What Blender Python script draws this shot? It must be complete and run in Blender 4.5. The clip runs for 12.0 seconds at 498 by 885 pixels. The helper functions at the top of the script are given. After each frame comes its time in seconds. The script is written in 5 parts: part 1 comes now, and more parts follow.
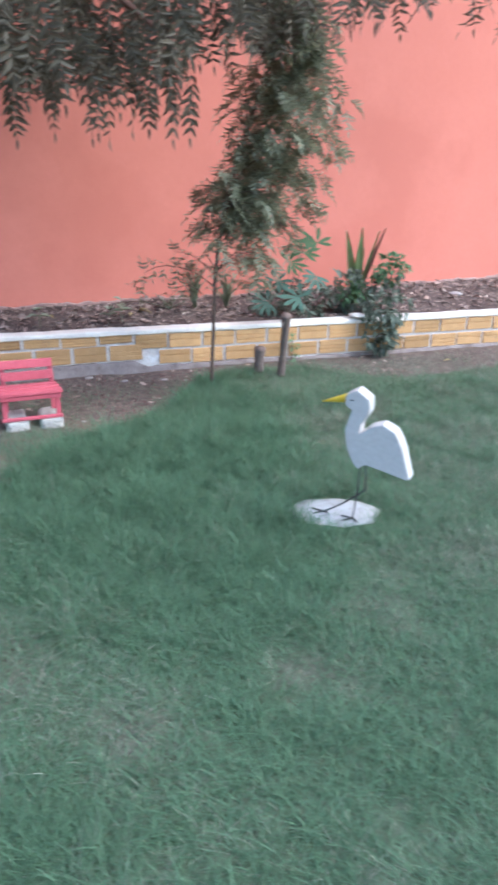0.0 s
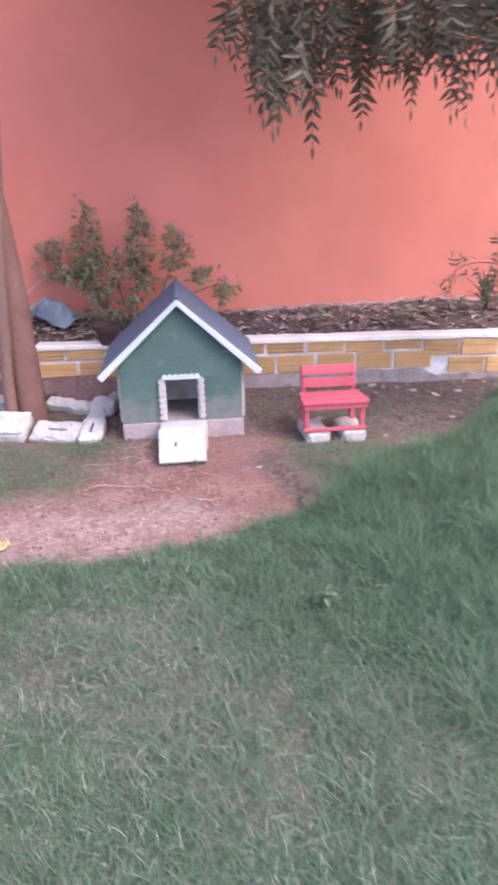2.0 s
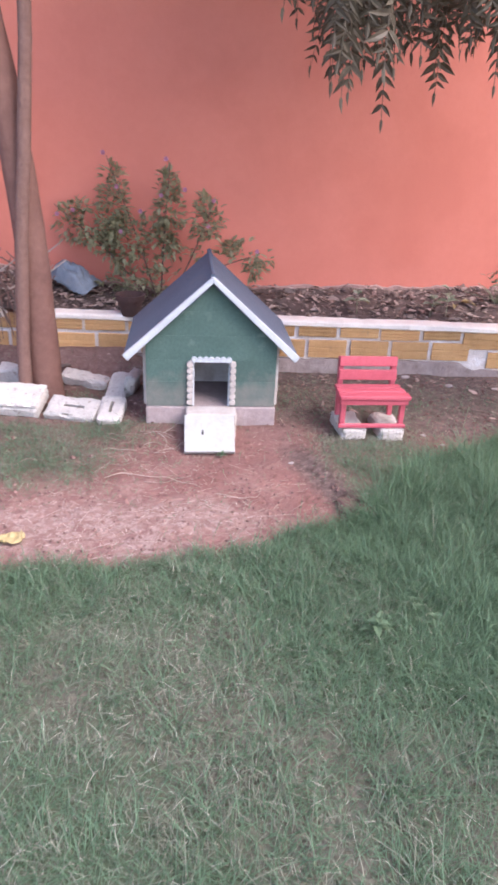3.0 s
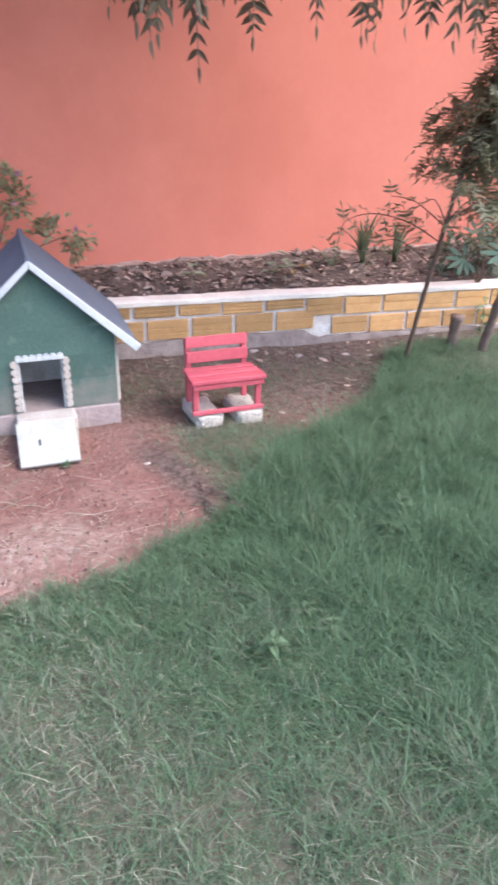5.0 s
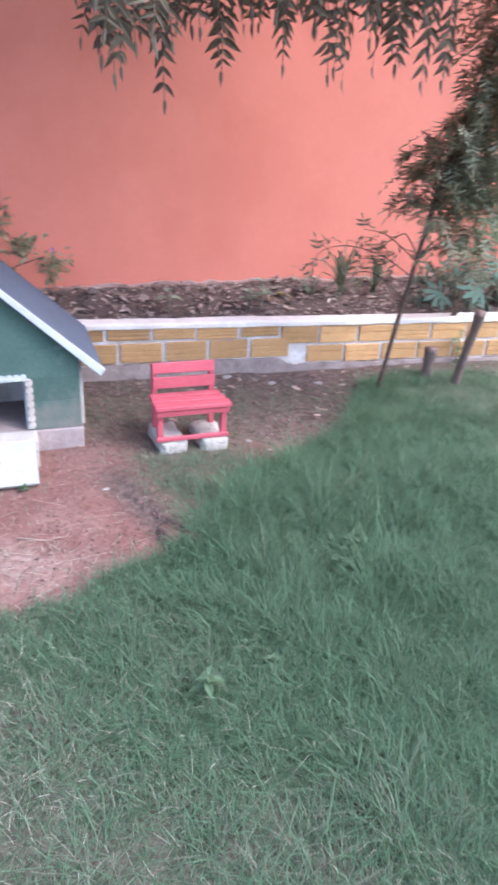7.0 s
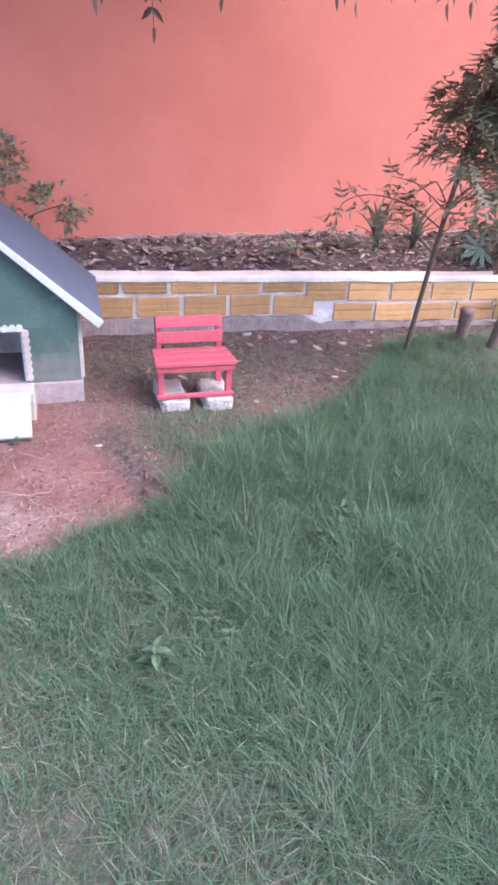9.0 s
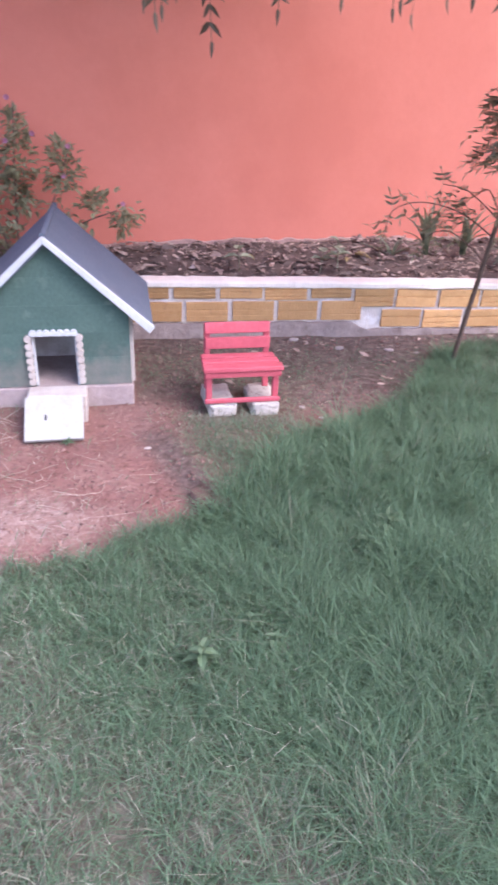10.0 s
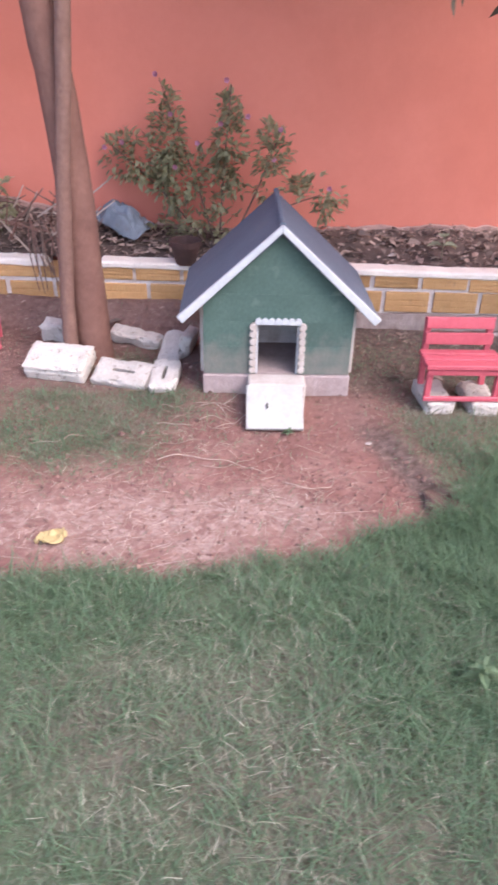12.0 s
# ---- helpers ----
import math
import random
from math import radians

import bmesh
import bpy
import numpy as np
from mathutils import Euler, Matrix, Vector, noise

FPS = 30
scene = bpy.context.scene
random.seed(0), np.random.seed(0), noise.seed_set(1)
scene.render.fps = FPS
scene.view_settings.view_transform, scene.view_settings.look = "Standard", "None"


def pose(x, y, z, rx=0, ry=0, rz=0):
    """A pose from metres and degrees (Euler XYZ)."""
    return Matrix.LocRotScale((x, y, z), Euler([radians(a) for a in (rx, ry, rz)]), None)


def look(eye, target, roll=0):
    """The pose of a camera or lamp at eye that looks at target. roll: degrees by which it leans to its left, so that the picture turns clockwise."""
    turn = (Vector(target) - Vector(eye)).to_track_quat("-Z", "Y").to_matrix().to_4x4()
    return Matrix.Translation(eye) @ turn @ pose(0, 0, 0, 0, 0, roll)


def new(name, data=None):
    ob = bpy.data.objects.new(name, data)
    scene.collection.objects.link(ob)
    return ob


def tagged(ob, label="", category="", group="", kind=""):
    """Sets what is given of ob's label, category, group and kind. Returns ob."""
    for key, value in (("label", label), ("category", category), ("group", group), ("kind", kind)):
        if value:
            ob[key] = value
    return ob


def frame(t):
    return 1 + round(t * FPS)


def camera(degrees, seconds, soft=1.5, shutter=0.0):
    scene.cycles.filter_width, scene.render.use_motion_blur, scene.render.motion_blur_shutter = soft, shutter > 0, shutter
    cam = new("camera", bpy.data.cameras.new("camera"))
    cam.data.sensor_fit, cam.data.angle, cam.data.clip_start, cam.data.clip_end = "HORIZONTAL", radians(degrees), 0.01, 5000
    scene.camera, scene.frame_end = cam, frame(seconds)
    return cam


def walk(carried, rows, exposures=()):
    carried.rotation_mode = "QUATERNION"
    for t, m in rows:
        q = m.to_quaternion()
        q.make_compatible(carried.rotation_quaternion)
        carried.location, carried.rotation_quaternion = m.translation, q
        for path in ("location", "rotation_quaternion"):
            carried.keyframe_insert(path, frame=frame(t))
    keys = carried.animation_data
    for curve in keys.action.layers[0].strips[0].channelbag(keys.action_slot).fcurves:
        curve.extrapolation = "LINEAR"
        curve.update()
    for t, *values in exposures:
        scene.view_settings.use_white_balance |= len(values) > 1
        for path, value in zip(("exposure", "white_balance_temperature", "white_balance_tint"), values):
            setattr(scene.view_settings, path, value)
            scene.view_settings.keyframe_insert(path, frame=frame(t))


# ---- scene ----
cam = camera(40.0, 12.0, soft=3.0, shutter=0.45)
PATH = [
    (0, (-0.297, 0.18, 1.459), (0.293, 1.927, 0.684), 1.1),
    (0.5, (-0.502, 0.314, 1.454), (-0.046, 2.097, 0.67), 0.6),
    (1, (-0.741, 0.435, 1.42), (-0.35, 2.226, 0.619), -1.1),
    (1.5, (-0.828, 0.505, 1.415), (-0.597, 2.303, 0.571), 1.2),
    (2, (-0.901, 0.734, 1.385), (-0.813, 2.575, 0.608), -1.3),
    (2.5, (-0.968, 0.867, 1.398), (-1.007, 2.675, 0.544), -0.6),
    (2.7, (-1.013, 0.917, 1.399), (-0.998, 2.723, 0.539), 0.8),
    (4.3, (-1.132, 1.307, 1.359), (-0.79, 3.057, 0.454), 1.0),
    (4.5, (-1.083, 1.336, 1.332), (-0.702, 3.079, 0.429), 0.3),
    (5, (-1.049, 1.305, 1.341), (-0.512, 3.0, 0.425), 1.5),
    (5.5, (-1.012, 1.304, 1.328), (-0.338, 2.947, 0.407), 2.6),
    (6, (-0.987, 1.337, 1.307), (-0.279, 2.962, 0.382), 3.5),
    (6.5, (-0.999, 1.299, 1.361), (-0.274, 2.927, 0.454), 3.6),
    (7, (-0.915, 1.293, 1.378), (-0.356, 3.007, 0.513), 3.5),
    (7.2, (-0.824, 1.299, 1.401), (-0.386, 3.014, 0.468), 2.4),
    (8.8, (-0.635, 1.352, 1.305), (-0.27, 3.072, 0.351), 2.7),
    (9, (-0.638, 1.351, 1.33), (-0.261, 3.056, 0.354), 3.1),
    (9.5, (-0.638, 1.35, 1.325), (-0.29, 3.059, 0.346), 3.1),
    (10, (-0.661, 1.331, 1.359), (-0.403, 3.057, 0.382), 2.4),
    (10.5, (-0.728, 1.327, 1.373), (-0.649, 3.054, 0.366), 3.7),
    (11, (-0.851, 1.349, 1.416), (-0.934, 3.071, 0.402), 3.7),
    (11.5, (-0.977, 1.391, 1.379), (-0.991, 3.121, 0.376), 3.1),
    (12, (-1.123, 1.417, 1.386), (-1.165, 3.124, 0.345), 1.3),
]
EXPOSURES = [(0.0, 1.75, 5300, -1), (0.5, 1.85, 5550, 4), (1.0, 2.0, 5500, 24), (2.5, 1.89, 6100, 19), (4.5, 1.88, 6150, 13), (5.0, 1.93, 6050, 9), (5.5, 1.97, 5650, 12), (6.5, 1.96, 5420, 20), (7.0, 1.98, 5560, 10), (9.5, 1.96, 5750, 23), (12.0, 1.88, 6350, 19)]
walk(cam, [(t, look(eye, target, roll)) for t, eye, target, roll in PATH], EXPOSURES)

# ---- light: soft grey daylight ----
world = bpy.data.worlds.new("overcast_sky")
scene.world = world
world.use_nodes = True
wn = world.node_tree.nodes
sky = wn.new("ShaderNodeTexSky")
sky.sky_type, sky.sun_disc = "NISHITA", False
sky.sun_elevation, sky.sun_rotation = radians(50), radians(126)
sky.dust_density, sky.air_density = 2.0, 1.0
wn["Background"].inputs["Strength"].default_value = 0.15
world.node_tree.links.new(sky.outputs["Color"], wn["Background"].inputs["Color"])
sun = new("sun", bpy.data.lights.new("sun", "SUN"))
sun.data.energy, sun.data.angle, sun.data.color = 1.2, radians(40), (1.0, 0.97, 0.94)
sun.matrix_world = look((3.6, -2.6, 5.3), (0, 0, 0))
rng = np.random.default_rng(7)
R = random.Random(11)


# ---- materials ----
def surf(name, a, b, scale=6.0, rough=0.85, bump=0.3, fine=60.0, spot=None, spot_scale=2.0, spot_at=0.55, vary=0.0, island=False, spec=0.3, trans=0.0, grainy=0.22):
    """Two colours mixed by coarse and fine noise, an optional third in spots, and a fine relief."""
    m = bpy.data.materials.new(name)
    m.use_nodes = True
    t = m.node_tree
    n, l = t.nodes, t.links
    p = n["Principled BSDF"]
    p.inputs["Roughness"].default_value = rough
    p.inputs["Specular IOR Level"].default_value = spec
    co = n.new("ShaderNodeTexCoord").outputs["Object"]
    if vary or island:
        src = n.new("ShaderNodeNewGeometry").outputs["Random Per Island"] if island else n.new("ShaderNodeObjectInfo").outputs["Random"]
        add = n.new("ShaderNodeVectorMath")
        add.operation = "MULTIPLY_ADD"
        l.new(src, add.inputs[0])
        add.inputs[1].default_value = (37.0, 17.0, 29.0)
        l.new(co, add.inputs[2])
        moved = add.outputs[0]
    else:
        src, moved = None, co

    def noise_of(s, detail, vec):
        k = n.new("ShaderNodeTexNoise")
        k.inputs["Scale"].default_value, k.inputs["Detail"].default_value, k.inputs["Roughness"].default_value = s, detail, 0.6
        l.new(vec, k.inputs["Vector"])
        return k.outputs["Fac"]

    def ramp(fac, lo, hi):
        k = n.new("ShaderNodeMapRange")
        k.inputs["From Min"].default_value, k.inputs["From Max"].default_value = lo, hi
        l.new(fac, k.inputs["Value"])
        return k.outputs["Result"]

    def mixed(fac, x, y, kind="MIX"):
        k = n.new("ShaderNodeMix")
        k.data_type, k.blend_type = "RGBA", kind
        if isinstance(fac, float):
            k.inputs["Factor"].default_value = fac
        else:
            l.new(fac, k.inputs["Factor"])
        for sock, v in ((k.inputs[6], x), (k.inputs[7], y)):
            if isinstance(v, tuple):
                sock.default_value = (*v, 1)
            else:
                l.new(v, sock)
        return k.outputs[2]

    base = mixed(ramp(noise_of(scale, 5, moved), 0.3, 0.7), a, b)
    grain = ramp(noise_of(fine, 3, co), 0.25, 0.75)
    base = mixed(grainy, base, mixed(grain, (0.25, 0.25, 0.25), (0.85, 0.85, 0.85)), "SOFT_LIGHT")
    if spot:
        base = mixed(ramp(noise_of(spot_scale, 6, moved), spot_at, spot_at + 0.12), base, spot)
    if src is not None:
        k = n.new("ShaderNodeHueSaturation")
        l.new(base, k.inputs["Color"])
        v = n.new("ShaderNodeMapRange")
        v.inputs["To Min"].default_value, v.inputs["To Max"].default_value = 1 - (vary or 0.3), 1 + (vary or 0.3)
        l.new(src, v.inputs["Value"])
        l.new(v.outputs["Result"], k.inputs["Value"])
        base = k.outputs["Color"]
    l.new(base, p.inputs["Base Color"])
    if bump:
        k = n.new("ShaderNodeBump")
        k.inputs["Strength"].default_value, k.inputs["Distance"].default_value = bump, 0.01
        l.new(noise_of(fine, 4, co), k.inputs["Height"])
        l.new(k.outputs["Normal"], p.inputs["Normal"])
    if trans:
        tr = n.new("ShaderNodeBsdfTranslucent")
        l.new(base, tr.inputs["Color"])
        mx = n.new("ShaderNodeMixShader")
        mx.inputs["Fac"].default_value = trans
        l.new(p.outputs["BSDF"], mx.inputs[1])
        l.new(tr.outputs["BSDF"], mx.inputs[2])
        l.new(mx.outputs["Shader"], n["Material Output"].inputs["Surface"])
    return m


def ground_material():
    """Turf soil and bare red clay, mixed by the bare attribute of the sheet."""
    m = bpy.data.materials.new("lawn_and_clay")
    m.use_nodes = True
    t = m.node_tree
    n, l = t.nodes, t.links
    p = n["Principled BSDF"]
    p.inputs["Roughness"].default_value = 0.95
    p.inputs["Specular IOR Level"].default_value = 0.15
    co = n.new("ShaderNodeTexCoord").outputs["Object"]

    def noise_of(s, detail=6):
        k = n.new("ShaderNodeTexNoise")
        k.inputs["Scale"].default_value, k.inputs["Detail"].default_value, k.inputs["Roughness"].default_value = s, detail, 0.65
        l.new(co, k.inputs["Vector"])
        return k.outputs["Fac"]

    def ramp(fac, lo, hi):
        k = n.new("ShaderNodeMapRange")
        k.inputs["From Min"].default_value, k.inputs["From Max"].default_value = lo, hi
        l.new(fac, k.inputs["Value"])
        return k.outputs["Result"]

    def mixed(fac, x, y):
        k = n.new("ShaderNodeMix")
        k.data_type = "RGBA"
        l.new(fac, k.inputs["Factor"])
        for sock, v in ((k.inputs[6], x), (k.inputs[7], y)):
            if isinstance(v, tuple):
                sock.default_value = (*v, 1)
            else:
                l.new(v, sock)
        return k.outputs[2]

    def attribute(name):
        k = n.new("ShaderNodeAttribute")
        k.attribute_name = name
        return k.outputs["Fac"]

    turf = mixed(ramp(noise_of(9), 0.35, 0.65), (0.068, 0.098, 0.054), (0.115, 0.13, 0.083))
    clay = mixed(ramp(noise_of(5), 0.3, 0.7), (0.185, 0.088, 0.074), (0.265, 0.132, 0.112))
    clay = mixed(ramp(noise_of(45), 0.52, 0.7), clay, (0.125, 0.064, 0.05))
    clay = mixed(ramp(noise_of(60, 9), 0.6, 0.68), clay, (0.33, 0.19, 0.16))
    pale = mixed(ramp(noise_of(9), 0.35, 0.65), (0.215, 0.115, 0.098), (0.30, 0.19, 0.162))
    pale = mixed(ramp(noise_of(34, 9), 0.47, 0.62), pale, (0.36, 0.25, 0.215))
    pale = mixed(ramp(noise_of(70, 5), 0.62, 0.72), pale, (0.165, 0.095, 0.08))
    clay = mixed(attribute("pale"), clay, pale)
    humus = mixed(ramp(noise_of(30), 0.35, 0.65), (0.085, 0.057, 0.048), (0.20, 0.135, 0.115))
    clay = mixed(attribute("humus"), clay, humus)
    thatch = mixed(ramp(noise_of(40), 0.35, 0.65), (0.105, 0.094, 0.067), (0.175, 0.152, 0.115))
    turf = mixed(attribute("thatch"), turf, thatch)
    l.new(mixed(attribute("bare"), turf, clay), p.inputs["Base Color"])
    k = n.new("ShaderNodeBump")
    k.inputs["Strength"].default_value, k.inputs["Distance"].default_value = 1.0, 0.022
    l.new(noise_of(26, 9), k.inputs["Height"])
    l.new(k.outputs["Normal"], p.inputs["Normal"])
    return m


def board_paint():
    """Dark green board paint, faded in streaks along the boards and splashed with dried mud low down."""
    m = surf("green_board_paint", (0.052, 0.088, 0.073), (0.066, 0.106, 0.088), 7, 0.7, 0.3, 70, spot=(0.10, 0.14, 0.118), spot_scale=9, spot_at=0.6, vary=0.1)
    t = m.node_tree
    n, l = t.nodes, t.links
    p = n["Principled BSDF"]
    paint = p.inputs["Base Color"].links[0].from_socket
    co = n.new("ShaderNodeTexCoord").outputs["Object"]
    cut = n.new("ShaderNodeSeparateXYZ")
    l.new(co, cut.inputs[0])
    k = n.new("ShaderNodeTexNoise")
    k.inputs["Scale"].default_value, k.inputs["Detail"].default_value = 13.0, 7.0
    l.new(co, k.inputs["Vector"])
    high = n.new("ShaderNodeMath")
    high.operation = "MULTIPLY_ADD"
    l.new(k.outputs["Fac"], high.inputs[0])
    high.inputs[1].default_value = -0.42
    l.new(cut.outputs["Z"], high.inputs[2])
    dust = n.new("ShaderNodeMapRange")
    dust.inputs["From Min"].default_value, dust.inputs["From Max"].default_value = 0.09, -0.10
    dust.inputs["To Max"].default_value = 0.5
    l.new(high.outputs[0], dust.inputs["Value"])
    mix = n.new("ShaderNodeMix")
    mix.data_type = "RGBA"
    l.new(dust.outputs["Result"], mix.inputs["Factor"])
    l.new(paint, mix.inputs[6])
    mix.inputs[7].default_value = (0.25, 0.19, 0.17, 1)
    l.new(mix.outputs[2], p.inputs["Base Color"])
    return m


M_GROUND = ground_material()
M_PLASTER = surf("salmon_plaster", (0.60, 0.197, 0.143), (0.565, 0.181, 0.13), 2.2, 0.9, 0.12, 22, spot=(0.535, 0.168, 0.12), spot_scale=0.8, spot_at=0.5, spec=0.15, grainy=0.06)
M_YELLOW = surf("yellow_brick_paint", (0.53, 0.298, 0.133), (0.44, 0.236, 0.10), 14, 0.8, 0.6, 80, spot=(0.34, 0.19, 0.10), spot_scale=16, spot_at=0.62, vary=0.22)
M_MORTAR = surf("pale_mortar", (0.68, 0.59, 0.545), (0.54, 0.455, 0.42), 12, 0.95, 0.8, 70, spot=(0.78, 0.73, 0.72), spot_scale=7)
M_CAP = surf("white_cap_paint", (0.76, 0.655, 0.575), (0.66, 0.56, 0.49), 7, 0.85, 0.6, 50, spot=(0.42, 0.33, 0.30), spot_scale=14, spot_at=0.67)
M_PLINTH = surf("rough_mortar_footing", (0.34, 0.26, 0.235), (0.225, 0.165, 0.148), 9, 0.95, 0.9, 40, spot=(0.16, 0.105, 0.09), spot_scale=6, spot_at=0.55)
M_SOIL = surf("dark_garden_soil", (0.065, 0.042, 0.036), (0.13, 0.085, 0.07), 11, 0.95, 1.0, 45, spot=(0.20, 0.13, 0.11), spot_scale=16, spot_at=0.58)
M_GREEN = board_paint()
M_ROOF = surf("slate_blue_roof", (0.088, 0.106, 0.14), (0.108, 0.126, 0.163), 6, 0.75, 0.35, 90, spot=(0.12, 0.13, 0.155), spot_scale=5, spot_at=0.6)
M_WHITE = surf("white_wood_paint", (0.49, 0.487, 0.495), (0.43, 0.427, 0.435), 9, 0.55, 0.2, 60, spot=(0.40, 0.38, 0.37), spot_scale=14, spot_at=0.68)
M_HATCH = surf("hatch_board_paint", (0.37, 0.35, 0.325), (0.325, 0.305, 0.28), 9, 0.6, 0.2, 60, spot=(0.31, 0.28, 0.26), spot_scale=10, spot_at=0.64)
M_LINING = surf("grey_lining_board", (0.66, 0.62, 0.62), (0.56, 0.52, 0.52), 8, 0.85, 0.3, spot=(0.42, 0.36, 0.34), spot_scale=5, spot_at=0.55)
M_WORN = surf("worn_white_paint", (0.47, 0.41, 0.37), (0.37, 0.3, 0.265), 10, 0.85, 0.5, 50, spot=(0.27, 0.20, 0.18), spot_scale=8, spot_at=0.6)
M_BLOCK = surf("whitewashed_block", (0.54, 0.475, 0.425), (0.42, 0.365, 0.322), 14, 0.95, 0.9, 60, spot=(0.22, 0.17, 0.15), spot_scale=42, spot_at=0.585, vary=0.08)
M_PITTED = surf("pitted_white_stone", (0.54, 0.475, 0.42), (0.43, 0.37, 0.325), 14, 0.95, 1.0, 60, spot=(0.20, 0.155, 0.135), spot_scale=60, spot_at=0.57, vary=0.08)
M_BASE = surf("weathered_white_stone", (0.43, 0.395, 0.385), (0.32, 0.29, 0.28), 14, 0.95, 0.8, 60, spot=(0.24, 0.20, 0.18), spot_scale=30, spot_at=0.6)
M_PLINTHBOARD = surf("grey_pink_plinth", (0.36, 0.28, 0.265), (0.27, 0.20, 0.19), 8, 0.9, 0.6, 50)
M_RED = surf("red_bench_paint", (0.46, 0.088, 0.11), (0.4, 0.068, 0.09), 12, 0.55, 0.25, 70, spot=(0.52, 0.12, 0.15), spot_scale=11, spot_at=0.6, vary=0.08)
M_BARK = surf("brown_bark", (0.2, 0.1, 0.077), (0.155, 0.075, 0.058), 9, 0.95, 0.5, 28, spot=(0.235, 0.13, 0.1), spot_scale=6, spot_at=0.58)
M_BARK2 = surf("grey_bark", (0.205, 0.113, 0.089), (0.165, 0.088, 0.069), 12, 0.95, 0.8, 45)
M_TWIG = surf("thin_stem", (0.16, 0.10, 0.078), (0.115, 0.075, 0.058), 20, 0.9, 0.4)
M_POST = surf("weathered_post", (0.21, 0.145, 0.12), (0.145, 0.095, 0.08), 18, 0.95, 0.9, 60)
M_LEAF = surf("canopy_leaf", (0.108, 0.084, 0.058), (0.15, 0.12, 0.084), 4, 0.5, 0.0, vary=0.35, island=True, trans=0.42, spec=0.25)
M_LEAF2 = surf("sapling_leaf", (0.205, 0.195, 0.125), (0.29, 0.28, 0.18), 4, 0.45, 0.0, vary=0.35, island=True, trans=0.5, spec=0.5)
M_LEAF3 = surf("shrub_leaf", (0.265, 0.25, 0.145), (0.335, 0.315, 0.19), 5, 0.55, 0.0, vary=0.35, island=True, trans=0.45)
M_BUSH = surf("dark_bush_leaf", (0.115, 0.13, 0.095), (0.16, 0.175, 0.13), 5, 0.6, 0.0, vary=0.4, island=True, trans=0.35)
M_SWORD = surf("sword_leaf", (0.26, 0.325, 0.15), (0.2, 0.27, 0.12), 6, 0.5, 0.1, vary=0.15, trans=0.2)
M_SWORDRED = surf("dry_red_leaf", (0.3, 0.15, 0.11), (0.22, 0.11, 0.08), 8, 0.6, 0.1)
M_PALM = surf("blue_green_leaf", (0.12, 0.2, 0.15), (0.15, 0.235, 0.175), 6, 0.55, 0.0, vary=0.25, trans=0.25)
M_STRAP = surf("strap_leaf", (0.24, 0.26, 0.165), (0.31, 0.32, 0.22), 8, 0.6, 0.0, vary=0.25, trans=0.2)
M_LIGHTLEAF = surf("light_green_leaf", (0.17, 0.26, 0.12), (0.13, 0.21, 0.10), 6, 0.55, 0.0, vary=0.2, trans=0.3)
M_FLAKE = surf("flaked_plaster", (0.40, 0.24, 0.20), (0.28, 0.165, 0.14), 9, 0.95, 0.7, 50, spot=(0.48, 0.38, 0.35), spot_scale=6, spot_at=0.6)
M_CLOD = surf("earth_clod", (0.155, 0.088, 0.072), (0.115, 0.066, 0.055), 14, 0.95, 1.0, 45, spot=(0.21, 0.13, 0.11), spot_scale=20, spot_at=0.6)
M_CRUMB = surf("clay_crumb", (0.22, 0.12, 0.1), (0.16, 0.09, 0.075), 9, 0.95, 0.0, vary=0.4, island=True)
M_WEED = surf("weed_leaf", (0.145, 0.205, 0.115), (0.12, 0.175, 0.095), 9, 0.7, 0.0, vary=0.2, trans=0.45)
M_FLOWER = surf("pink_petal", (0.62, 0.31, 0.44), (0.55, 0.27, 0.39), 9, 0.6, 0.0, trans=0.3)
M_LITTER = surf("dead_leaf", (0.17, 0.105, 0.085), (0.36, 0.26, 0.215), 9, 0.85, 0.2, 40, spot=(0.42, 0.33, 0.27), spot_scale=5, spot_at=0.6, vary=0.6, island=True)
M_STRAW = surf("dry_straw", (0.45, 0.36, 0.3), (0.33, 0.24, 0.195), 9, 0.85, 0.0, vary=0.35, island=True)
M_YLEAF = surf("yellow_leaf", (0.42, 0.325, 0.15), (0.33, 0.235, 0.11), 26, 0.6, 0.1)
M_GRASS = surf("lawn_grass", (0.112, 0.187, 0.103), (0.152, 0.226, 0.131), 1.6, 0.6, 0.0, spot=(0.18, 0.21, 0.14), spot_scale=1.5, spot_at=0.58, vary=0.30, island=True, trans=0.48)
M_DRYGRASS = surf("dry_grass", (0.145, 0.147, 0.102), (0.25, 0.243, 0.18), 3, 0.75, 0.0, vary=0.45, island=True, trans=0.2)
M_BLEACHED = surf("bleached_grass", (0.30, 0.29, 0.22), (0.40, 0.385, 0.30), 3, 0.8, 0.0, vary=0.4, island=True, trans=0.2)
M_STATUE = surf("white_gloss_paint", (0.51, 0.455, 0.435), (0.46, 0.405, 0.385), 6, 0.45, 0.1, 50)
M_BEAK = surf("yellow_beak_paint", (0.62, 0.42, 0.03), (0.54, 0.34, 0.03), 9, 0.5, 0.1)
M_IRON = surf("dark_iron_rod", (0.05, 0.045, 0.045), (0.08, 0.065, 0.06), 30, 0.6, 0.3)
M_TARP = surf("blue_plastic_sheet", (0.125, 0.14, 0.168), (0.175, 0.192, 0.225), 9, 0.55, 0.6, 30, spot=(0.16, 0.15, 0.15), spot_scale=8, spot_at=0.6)
M_POT = surf("dark_clay_pot", (0.085, 0.042, 0.036), (0.06, 0.033, 0.028), 9, 0.8, 0.4)
